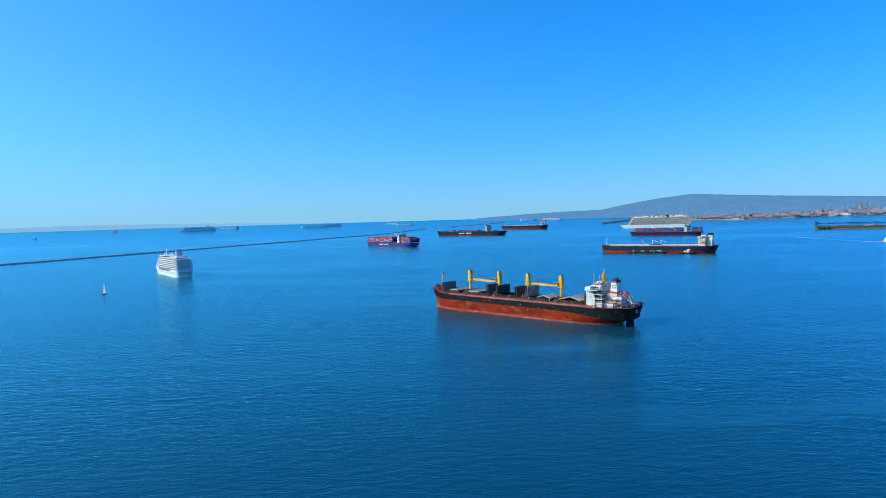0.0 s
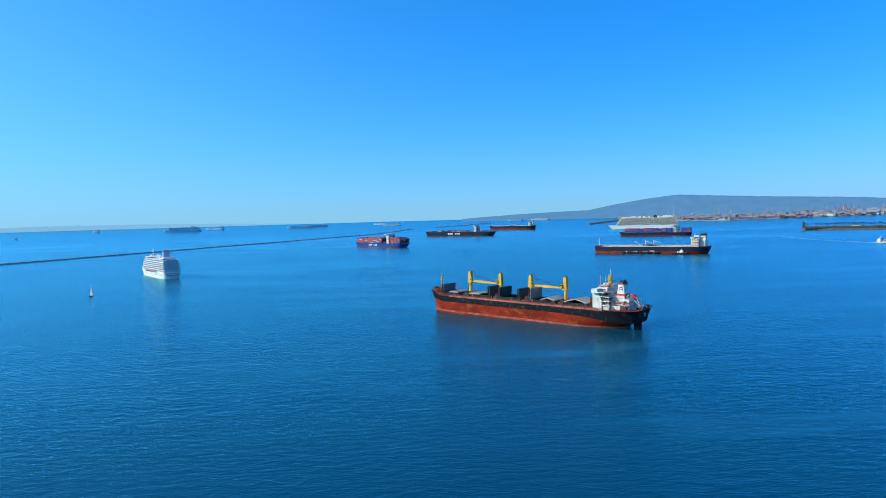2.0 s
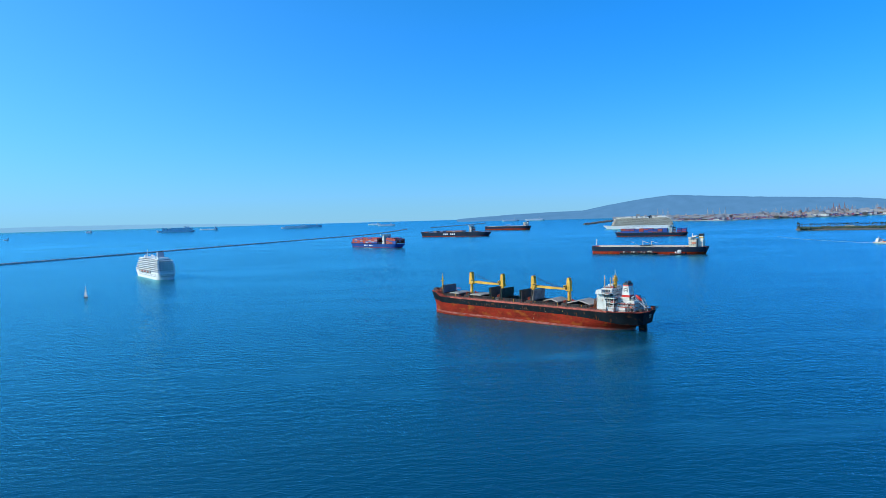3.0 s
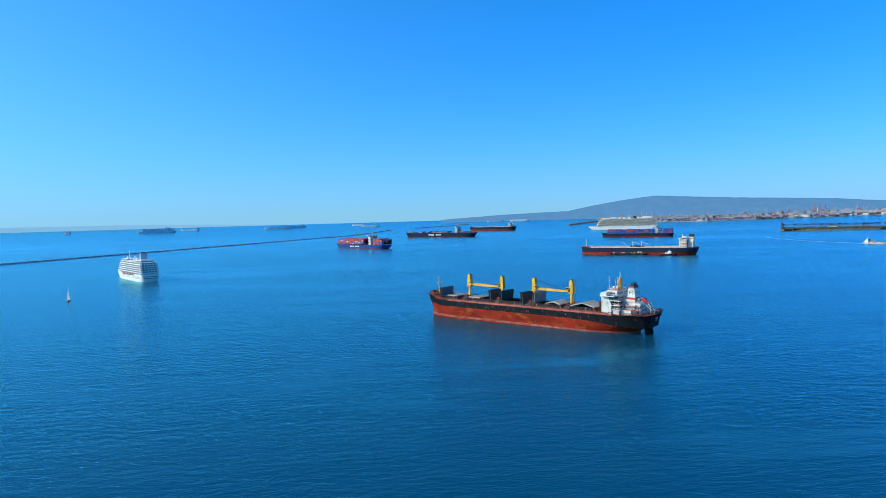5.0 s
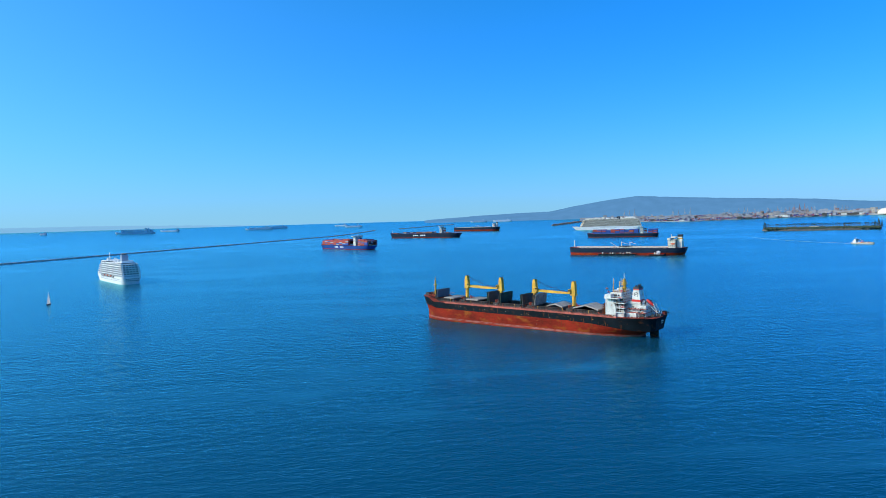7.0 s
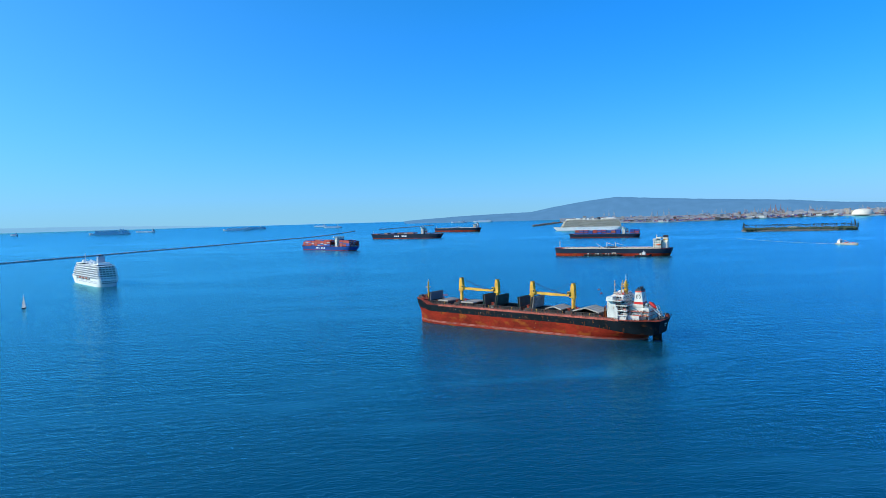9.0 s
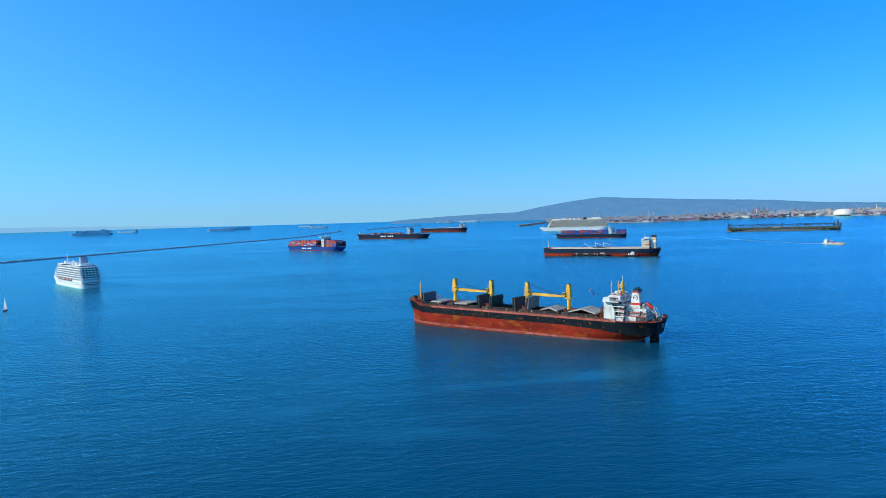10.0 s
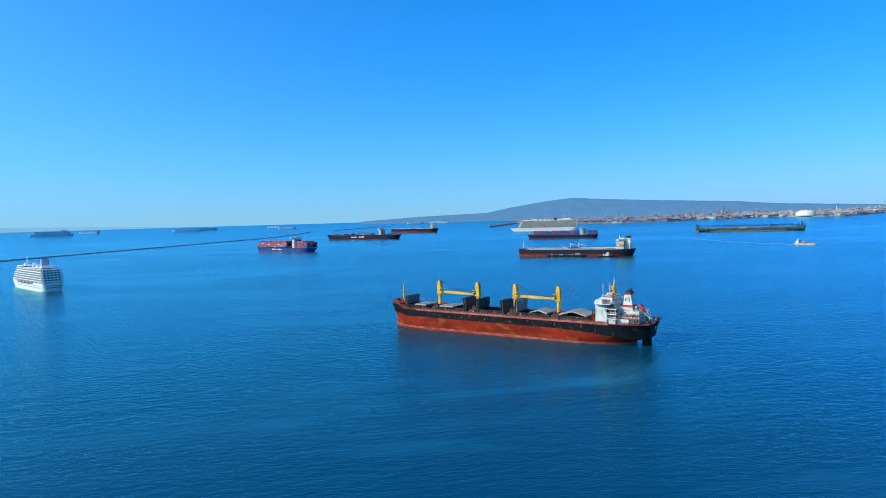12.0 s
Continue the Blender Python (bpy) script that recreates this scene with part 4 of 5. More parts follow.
def tower(ship, x0, x1, w, z0, z1, tiers, body, mast=7.0, wings=0.0):
    """Accommodation tower in tiers with window rows and a bridge."""
    t = part("accommodation", bmesh.new(), body, ship)
    bm = bmesh.new()
    box(bm, x0, x1, -w / 2, w / 2, z0, z1, .2)
    for k in range(1, tiers + 1):
        z = z0 + (z1 - z0) * k / tiers
        box(bm, x0 - .9, x1 + .5, -w / 2 - .8, w / 2 + .8, z - .2, z + .2)
    bm.to_mesh(t.data)
    bm.free()
    bm = bmesh.new()
    for k in range(tiers):
        z = z0 + (z1 - z0) * (k + .45) / tiers
        windows(bm, x0 - .05, -w / 2 + 1, w / 2 - 1, z, max(3, int(w / 3)), 1.2, 1.0)
        windows(bm, x1 + .05, -w / 2 + 1, w / 2 - 1, z, max(3, int(w / 3)), 1.2, 1.0)
        windows(bm, w / 2 + .05, x0 + .5, x1 - .5, z, max(2, int((x1 - x0) / 3)), 1.2, 1.0, "x")
        windows(bm, -w / 2 - .05, x0 + .5, x1 - .5, z, max(2, int((x1 - x0) / 3)), 1.2, 1.0, "x")
    tagged(part("window_row", bm, GLASS, t), kind="stuff")
    bm = bmesh.new()
    box(bm, x1 - 5, x1 + .6, -w / 2 - wings, w / 2 + wings, z1 + .2, z1 + 3.0, .2)
    br = part("bridge", bm, body, t)
    bm = a_box(x1 - 4.8, x1 + .75, -w / 2 - wings * .8, w / 2 + wings * .8, z1 + 1.2, z1 + 2.2)
    part("bridge_window", bm, GLASS, br)
    bm = bmesh.new()
    k = mast / 7
    rod(bm, (x1 - 3, 0, z1 + 3), (x1 - 3, 0, z1 + 3 + mast), .7 * k, .3 * k, 8)
    box(bm, x1 - 3 - .4 * k, x1 - 3 + .4 * k, -3 * k, 3 * k, z1 + 3 + 3.5 * k, z1 + 3 + 3.9 * k)
    for y in (-4, 4):
        rod(bm, (x1 - 3, y * k, z1 + 3), (x1 - 3, y * k, z1 + 3 + 3 * k), .15, seg=5)
    part("mast", bm, body, br)
    return t


def funnel_on(ship, x, z0, z1, l, w, body, top, band=None, top_share=.18):
    f = part("funnel", bmesh.new(), body, ship)
    bm = bmesh.new()
    prism(bm, [(x - l / 2, z0), (x + l / 2, z0), (x + l / 2 - .8, z1), (x - l / 2 + .2, z1)], -w / 2, w / 2)
    bm.to_mesh(f.data)
    bm.free()
    part("funnel_top", a_box(x - l / 2 + .1, x + l / 2 - .7, -w / 2 - .05, w / 2 + .05, z1, z1 + (z1 - z0) * top_share), top, f)
    if band:
        part("funnel_band", a_box(x - l / 2 - .1, x + l / 2 - .1, -w / 2 - .12, w / 2 + .12, z0 + (z1 - z0) * .45, z0 + (z1 - z0) * .7), band, f)


def container_ship(m, label, L, B, D, tower_x, tiers, colours, low, hull_paint, seed, bay=14.6, top_z=40, bars=True, fill=1.0, x_from=.04, x_to=.93):
    ship = base("container_ship", m, label, "container ship", "anchored cargo ships")
    far_hull(ship, L, B, D, low, hull_paint, RED_HULL, fine_bow=.2, fine_stern=.12, transom=.9, rake=.022, counter=.02)
    tw = tower(ship, tower_x, tower_x + 10, B * .66, D, top_z, 6, WHITE, wings=B * .15)
    funnel_on(ship, tower_x - 6, D, D + (top_z - D) * .72, 7, 9, WHITE, hull_paint, RED_BAND)
    rnd = random.Random(seed)
    x = L * x_from
    while x < L * x_to - bay:
        if x + bay < tower_x - 10 or x > tower_x + 13:
            near_bow = max(0, (x / L - .78) / .2)
            w = B * (.94 - .4 * near_bow)
            cols = int(w / 2.5)
            n = max(1, tiers - int(near_bow * 2) + rnd.choice((0, 0, -1)))
            if rnd.random() < fill:
                stack = part("container_bay", bmesh.new(), colours, ship)
                bm = bmesh.new()
                for c in range(cols):
                    hh = n - (rnd.random() < .18)
                    for t in range(hh):
                        if t < hh - 2 and 1 < c < cols - 2:
                            continue
                        y, z = -w / 2 + w * c / cols, D + 1.2 + t * 2.6
                        before = len(bm.faces)
                        box(bm, x + .4, x + bay - .9, y + .06, y + w / cols - .06, z + .04, z + 2.55)
                        bm.faces.ensure_lookup_table()
                        pick = rnd.choices(range(len(colours)), [5, 3, 1, 1][:len(colours)])[0]
                        for f in bm.faces[before:]:
                            f.material_index = pick
                bm.to_mesh(stack.data)
                bm.free()
            bm = bmesh.new()
            for y in (-w / 2, w / 2 - .5):
                box(bm, x + bay - .7, x + bay - .1, y, y + .5, D, D + 1.2 + tiers * 1.3)
            box(bm, x + bay - .7, x + bay - .1, -w / 2 + .5, w / 2 - .5, D + tiers * 1.3, D + 1.2 + tiers * 1.3)
            part("lashing_bridge", bm, STEEL_GREY, ship)
        x += bay
    if bars:
        for k in (0, 1, 2, 4, 5, 6):
            x = L * .62 - k * L * .026
            for s in (1, -1):
                part("letter_bar", a_box(x - L * .009, x + L * .009, s * (B / 2 + .04) - .1, s * (B / 2 + .04) + .1, D * .42, D * .72), WHITE_CLEAN, ship, "plain white letter bar")
    bm = a_rod((L * .965, 0, D), (L * .965, 0, D + 14), .6, .25, 8)
    part("foremast", bm, WHITE, ship)
    return ship


def tanker(m, label, L, B, D, low, hull_paint, body=CREAM, tower_h=22, tower_x=.1, group="anchored cargo ships", band=None):
    ship = base("tanker", m, label, "tanker ship", group)
    far_hull(ship, L, B, D, low, hull_paint, RED_HULL, DECK_RED, transom=.7, sheer=(.4, 1.2), fine_bow=.12, rake=.006, counter=.025)
    tx = L * tower_x
    tower(ship, tx, tx + 13, B * .84, D, D + tower_h * .6, 5, body, wings=B * .05)
    part("upper_house", a_box(tx + 1, tx + 8, -B * .26, B * .26, D + tower_h * .6 + 3, D + tower_h * .6 + 5.5, .2), body, ship)
    part("engine_casing", a_box(tx - 10, tx - 1.2, -B * .25, B * .25, D, D + tower_h * .5, .2), body, ship)
    funnel_on(ship, tx - 5.5, D + tower_h * .5, D + tower_h * .8, 8.5, 9, body, BLACK, band, .6)
    bm = bmesh.new()
    for y in (-2.4, -1.2, 0, 1.2, 2.4):
        rod(bm, (tx + 14, y, D + 2.0), (L * .93, y, D + 2.0), .35, seg=6)
    for k in range(30):
        x = tx + 16 + (L * .93 - tx - 16) * k / 30
        box(bm, x - .2, x + .2, -3.2, 3.2, D, D + 1.7)
    part("cargo_piping", bm, CREAM, ship)
    bm = bmesh.new()
    for y in (-B / 2 + .5, B / 2 - .5):
        box(bm, L * .14, L * .88, y - .35, y + .35, D, D + .7)
    part("deck_coaming", bm, CREAM, ship)
    bm = bmesh.new()
    for y in (-B * .4, B * .4):
        for k in range(16):
            x = tx + 18 + (L * .9 - tx - 18) * k / 16
            rod(bm, (x, y, D), (x, y, D + 2.2), .5, seg=6)
    part("tank_hatch", bm, STEEL_GREY, ship)
    bm = bmesh.new()
    box(bm, L * .5 - 9, L * .5 + 9, -B * .45, B * .45, D + 2.2, D + 2.6)
    for y in (-B * .4, B * .4):
        for d in (-6, -3, 0, 3, 6):
            rod(bm, (L * .5 + d, y, D), (L * .5 + d, y, D + 3.4), .4, seg=6)
    part("manifold", bm, STEEL_GREY, ship)
    for d in (-8, 8):
        bm = bmesh.new()
        rod(bm, (L * .5 + d, 0, D), (L * .5 + d, 0, D + 11), .7, .5, 8)
        rod(bm, (L * .5 + d, 0, D + 10), (L * .5 + d - 13, 0, D + 6), .4, .25, 6)
        part("hose_crane", bm, CREAM, ship)
    bm = bmesh.new()
    rod(bm, (L * .955, 0, D + 2), (L * .955, 0, D + 15), .8, .4, 8)
    box(bm, L * .955 - .5, L * .955 + .5, -2, 2, D + 11, D + 11.5)
    part("foremast", bm, WHITE, ship)
    rail(ship, [(L * .2, B / 2 - .5, D), (L * .9, B / 2 - .5, D)], 1.2, CREAM, 5, .14)
    for s in (1, -1):
        bm = bmesh.new()
        bmesh.ops.create_uvsphere(bm, u_segments=10, v_segments=8, radius=1, matrix=Matrix.Translation((tx + 4, s * B * .41, D + 7)) @ Matrix.Diagonal((4.5, 1.6, 1.7, 1)))
        part("lifeboat", bm, ORANGE, ship, "orange enclosed lifeboat", flat=False)
    return ship


def cruise_ship(m, label, L, B, D, decks, top, funnel_x, upper, stepped=0.0, group="cruise ships", fun_h=10, recess=None, slope=.018, fore_x=.86, house_h=2.6, aft_curve=0.0):
    """A passenger liner: white hull, rows of balcony decks, sun decks, funnel and lifeboats."""
    ship = base("cruise_ship", m, label, "cruise ship", group)
    far_hull(ship, L, B, D, 0.6, WHITE_CLEAN, NAVY_HULL if recess else WHITE_CLEAN, CREAM, transom=.86, sheer=(0, 1.5), fine_bow=.3, fine_stern=.08, rake=.05, counter=.02)
    dz = (top - D) / decks
    for k in range(decks):
        z = D + k * dz
        aft = L * (.012 + stepped * k + aft_curve * (k / decks) ** 2)
        fore = L * (fore_x - slope * k)
        w = B * (.97 if k < decks - 1 else .9)
        bm = bmesh.new()
        nose = [(fore - L * .03, w / 2), (fore, w * .28), (fore, -w * .28), (fore - L * .03, -w / 2)]
        ring = [(aft, -w / 2), (aft, w / 2)] + nose
        for zz0, zz1, ins in ((z, z + .8, 0), (z + .8, z + dz - .25, 1.5), (z + dz - .25, z + dz, 0)):
            pts = [(max(x, aft + ins) if x < L / 2 else x - ins, y - ins * (1 if y > 0 else -1)) for x, y in ring]
            a = [bm.verts.new((x, y, zz0)) for x, y in pts]
            b = [bm.verts.new((x, y, zz1)) for x, y in pts]
            f0, f1 = bm.faces.new(a), bm.faces.new(b)
            for i in range(len(pts)):
                f = bm.faces.new((a[i], a[(i + 1) % len(pts)], b[(i + 1) % len(pts)], b[i]))
                f.material_index = 1 if ins else 0
        # recess faces get a darker colour, so deck shade is partly painted
        deck = part("passenger_deck", bm, [upper, recess or (FUNNEL_GREY if k < 1 else GLAZING_SHADE)], ship)
        bm = bmesh.new()
        n = int((fore - aft) / (L / (46 if recess else 24)))
        for i in range(n):
            x = aft + 2 + (fore - aft - 6 - L * .03) * i / n
            for s in (1, -1):
                box(bm, x - .15, x + .15, s * (w / 2 - .75) - .6, s * (w / 2 - .75) + .6, z + .8, z + dz - .2)
        for i in range(6):
            y = -w / 2 + w * (i + .5) / 6
            box(bm, aft + .1, aft + 1.5, y - .4, y + .4, z + .8, z + dz - .2)
        tagged(part("balcony_divider", bm, upper, deck), kind="stuff")
    # rows of windows in the hull
    bm = bmesh.new()
    for z in (D * .45, D * .68):
        n = int(L / 6)
        for i in range(n):
            x = L * .08 + L * .62 * i / n
            for s in (1, -1):
                box(bm, x - .6, x + .6, s * B / 2 - .08, s * B / 2 + .08, z, z + .9)
    for z in (D * .5, D * .75):
        windows(bm, L * .006, -B * .36, B * .36, z, 7, 1.6, 1.0, out=.9)
    tagged(part("hull_window", bm, GLASS, ship), kind="stuff")
    # boats, before a flat dark strip that paints the shade of their recess
    if stepped:
        for s in (1, -1):
            part("boat_recess_shade", a_box(L * .26, L * .68, s * (B / 2 + .02) - .08, s * (B / 2 + .02) + .08, D - 1.6, D + 1.4), GLAZING_SHADE, ship, "dark strip painted as the shade of the boat recess")
    n = max(4, int(L / 24))
    for i in range(n):
        x = L * .3 + L * .36 * i / n
        for s in (1, -1):
            bm = bmesh.new()
            bmesh.ops.create_uvsphere(bm, u_segments=10, v_segments=8, radius=1, matrix=Matrix.Translation((x, s * (B / 2 + .3), D + .3)) @ Matrix.Diagonal((L * .014, 1.4, 1.15, 1)))
            lb = part("lifeboat", bm, [ORANGE if stepped and i % 2 else WHITE_CLEAN], ship, flat=False)
            bm = bmesh.new()
            for d in (-.7, .7):
                box(bm, x + d * L * .013 - .2, x + d * L * .013 + .2, s * (B / 2 + .2) - 1.2, s * (B / 2 + .2) + 1.2, D + 1.8, D + 2.3)
            part("davit", bm, WHITE, lb)
    # sun decks and bridge front
    z = top
    bm = bmesh.new()
    box(bm, L * .1, L * .3, -B * .36, B * .36, z, z + house_h, .2)
    box(bm, L * .58, L * .74, -B * .38, B * .38, z, z + house_h + .2, .2)
    box(bm, L * .34, L * .54, -B * .42, B * .42, z, z + 1.2, .2)
    part("sun_deck_house", bm, upper, ship)
    bm = bmesh.new()
    box(bm, L * .1 - .05, L * .3 + .05, -B * .365, B * .365, z + .9, z + 1.8)
    box(bm, L * .58 - .05, L * .74 + .05, -B * .385, B * .385, z + .9, z + 1.9)
    part("sun_deck_glazing", bm, GLASS, ship)
    rail(ship, [(L * .03 + L * stepped * decks, B * .43, z), (L * .72, B * .43, z)], 1.3, WHITE, 4, .13)
    rail(ship, [(L * .03 + L * stepped * decks, -B * .43, z), (L * .72, -B * .43, z)], 1.3, WHITE, 4, .13)
    if recess:
        bm = bmesh.new()
        prism(bm, [(L * .07, z), (L * .25, z), (L * .22, z + 10), (L * .12, z + 10.5)], -B * .3, B * .3)
        part("aft_sports_deck", bm, WHITE_CLEAN, ship, "white slab of the after sun decks")
        for k, (xa, xb, hh) in enumerate(((.27, .30, 7), (.40, .43, 9), (.47, .50, 8), (.53, .56, 10), (.60, .66, 9), (.70, .80, 6))):
            part("top_deck_house", a_box(L * xa, L * xb, -B * (.2 + .04 * (k % 3)), B * (.2 + .04 * (k % 3)), z, z + hh, .3), CREAM if k % 2 else WHITE_CLEAN, ship)
        bm = bmesh.new()
        for k in range(12):
            x = L * (.30 + .025 * k)
            rod(bm, (x, B * .3, z), (x, B * .3, z + 5 + 2.5 * math.sin(k * 1.3)), .5, .35, 6)
        part("deck_mast_row", bm, WHITE, ship)
    fx = L * funnel_x
    bm = bmesh.new()
    prism(bm, [(fx - L * .035, z), (fx + L * .03, z), (fx + L * .006, z + fun_h), (fx - L * .032, z + fun_h)], -B * .17, B * .17)
    fn = part("funnel", bm, FUNNEL_GREY if stepped else NAVY_HULL, ship)
    bm = bmesh.new()
    for y in (-2, 0, 2):
        rod(bm, (fx - L * .014, y, z + fun_h), (fx - L * .02, y, z + fun_h + 1.6), .7, seg=8)
    part("exhaust_pipe", bm, BLACK, fn)
    bm = bmesh.new()
    mx = L * .68
    rod(bm, (mx, 0, z + 2.6), (mx - 1, 0, z + 2.6 + fun_h), 1.0, .4, 8)
    box(bm, mx - 1.5, mx + .8, -3.5, 3.5, z + 6.2, z + 6.6)
    part("radar_mast", bm, upper, ship)
    for x, y in ((L * .62, B * .2), (L * .62, -B * .2), (L * .45, 0), (L * .27, B * .2)):
        bm = bmesh.new()
        bmesh.ops.create_uvsphere(bm, u_segments=12, v_segments=8, radius=1.9, matrix=Matrix.Translation((x, y, z + 4.4)))
        rod(bm, (x, y, z + 1), (x, y, z + 3), .6, seg=8)
        part("radome", bm, WHITE_CLEAN, ship, flat=False)
    for k in range(5):
        x = L * (.12 + .11 * k)
        part("deck_cabin", a_box(x, x + L * .035, -B * .3, B * .3, z + 2.6, z + 4.6, .2), WHITE_CLEAN, ship)
    part("aft_lower_deck", a_box(L * .004, L * .02, -B * .4, B * .4, D - .2, D + .6), upper, ship)
    return ship


def heading(p, q):
    return math.degrees(math.atan2(q[1] - p[1], q[0] - p[0]))


def at(p, way, z=0.0):
    return pose(p[0], p[1], z, 0, 0, way)


tanker(at((496.5, 1216), 144.6), "black and red oil tanker with cream deckhouse at anchor", 219, 38, 13.4, 4.6, NAVY_HULL, CREAM, 24, .075, band=YELLOW)
cruise_ship(at((-386, 996), 125.0), "small white cruise ship with balcony decks at anchor", 168, 25, 9.5, 6, 27, .22, WHITE_CLEAN, stepped=.008, fun_h=12.5)
container_ship(at((-77, 1826), 128), "blue container ship stacked with red and blue boxes", 244, 35, 10.5, 62, 6, [BOX_RED, BOX_BLUE, BOX_RUST, BOX_GREY], 1.2, BLUE_HULL, 5, top_z=34, x_from=.008, x_to=.95)
container_ship(at((822, 2122), 152), "navy container ship loaded with red and blue boxes", 228, 31, 11, 46, 5, [BOX_BLUE, BOX_RED, BOX_BLUE, BOX_RUST], 1.5, NAVY_HULL, 8, top_z=31, bars=False, x_from=.01)
container_ship(at((248, 2677), 149.3), "long dark container ship with nearly empty deck", 319, 41, 17.5, 74, 2, [BOX_RUST, BOX_BLUE, BOX_GREY], 2.0, NAVY_HULL, 11, top_z=41, fill=.45)
tanker(at((547, 3515), 150, 2.5), "black and red tanker far across the anchorage", 262, 42, 20, 8.0, NAVY_HULL, WHITE, 26, .08)
cruise_ship(at((1147, 3094), 158.2), "very large white cruise ship with beige balcony decks", 322, 40, 16, 10, 49, .34, CREAM, fun_h=12, recess=BALCONY, slope=.006, fore_x=.885, house_h=5.5, aft_curve=.05)


def simple_ship(m, label, L, B, D, load, seed):
    """A far ship on the horizon: hull, boxes or hatch rows and a deckhouse."""
    ship = base("distant_ship", m, label, "cargo ship", "ships on the horizon")
    # every part takes the one colour that carries the haze
    far_hull(ship, L, B, D, D * .15, HAZE_PAINT, HAZE_PAINT, HAZE_PAINT)
    rnd = random.Random(seed)
    if load:
        bm = bmesh.new()
        n = 11
        for k in range(n):
            x = L * (.06 + .8 * k / n)
            box(bm, x, x + L * .065, -B * .45, B * .45, D, D + load * rnd.uniform(.8, 1.05))
        tagged(part("container_bay", bm, HAZE_PAINT, ship), kind="stuff")
    t = tower(ship, L * .22 if load else L * .08, L * .22 + L * .05 if load else L * .13, B * .8, D, D + max(load * 1.25, B * .55), 4, HAZE_PAINT)
    funnel_on(ship, L * .18 if load else L * .04, D, D + max(load * 1.2, B * .4), L * .03, B * .25, HAZE_PAINT, HAZE_PAINT)
    return ship


def far_ship(p, q, b, d, load, label, seed):
    """From the stern p to the bow q, standing on the sea's surface there."""
    r = math.hypot((p[0] + q[0]) / 2 - CX, (p[1] + q[1]) / 2 - CY)
    simple_ship(at(p, heading(p, q), sea_z(r)), label, math.dist(p, q), b, d, load, seed)


far_ship((-1430, 4232), (-1646, 4173), 26, 9, 17, "hazy loaded container ship on the horizon", 1)
far_ship((-1334, 4375), (-1458, 4397), 14, 7, 0, "hazy low tanker on the horizon", 2)
far_ship((-763, 4415), (-937, 4404), 20, 7, 8, "hazy container ship on the horizon", 3)
far_ship((-689, 4532), (-820, 4489), 16, 9, 5, "hazy cargo ship behind another on the horizon", 4)
far_ship((-299, 4583), (-389, 4607), 12, 6, 3, "small hazy cargo ship on the horizon", 5)
far_ship((-196, 4443), (-312, 4455), 14, 6, 4, "hazy cargo ship on the horizon", 6)
far_ship((644, 4590), (530, 4600), 14, 6, 4, "hazy cargo ship under the far hills", 7)
far_ship((811, 4550), (684, 4585), 14, 7, 5, "hazy cargo ship under the far hills", 8)
far_ship((-2033, 4175), (-2074, 4178), 9, 6, 5, "tiny hazy vessel on the horizon", 9)
far_ship((-2168, 3566), (-2193, 3567), 6, 4, 0, "tiny hazy vessel on the horizon", 10)


# ---- small craft ----
def sailboat():
    b = base("sailboat", pose(-397, 777, 0, 0, 0, 98), "small sailing yacht with white mainsail set", "sailboat")
    part("hull", hull_mesh(9.5, 3.0, [(-.6, 0), (.1, 0), (1.1, 1)], transom=.6, fine_bow=.55, fine_stern=.4, sheer=(0, .2), keel_end=-.6), [NAVY_HULL, CREAM], b, "dark hull with pale deck")
    part("cabin", a_box(3.4, 6.4, -.9, .9, 1.1, 1.7, .15), WHITE_CLEAN, b)
    part("mast", a_rod((5.4, 0, 1.1), (5.4, 0, 13.2), .1, .06, 6), WHITE, b)
    part("boom", a_rod((5.4, 0, 2.2), (1.2, .5, 2.3), .08, seg=6), WHITE, b)
    bm = bmesh.new()
    rows = []
    for k in range(9):
        t = k / 8
        w = 4.0 * (1 - t) ** .8 + .15
        rows.append([bm.verts.new((5.3 - w * s, .5 * s * (1 - t) + .35 * math.sin(s * math.pi) * (1 - t * .6), 2.4 + 10.6 * t)) for s in (0, .33, .66, 1)])
    for a, c in zip(rows, rows[1:]):
        for i in range(3):
            bm.faces.new((a[i], a[i + 1], c[i + 1], c[i]))
    bmesh.ops.solidify(bm, geom=bm.faces[:], thickness=.03)
    part("mainsail", bm, SAIL, b, flat=False)
    bm = bmesh.new()
    a = [bm.verts.new(v) for v in ((9.3, 0, 1.4), (5.6, .6, 1.8), (5.45, .05, 11.5))]
    bm.faces.new(a)
    bmesh.ops.solidify(bm, geom=bm.faces[:], thickness=.03)
    part("jib_sail", bm, SAIL, b)
    return b


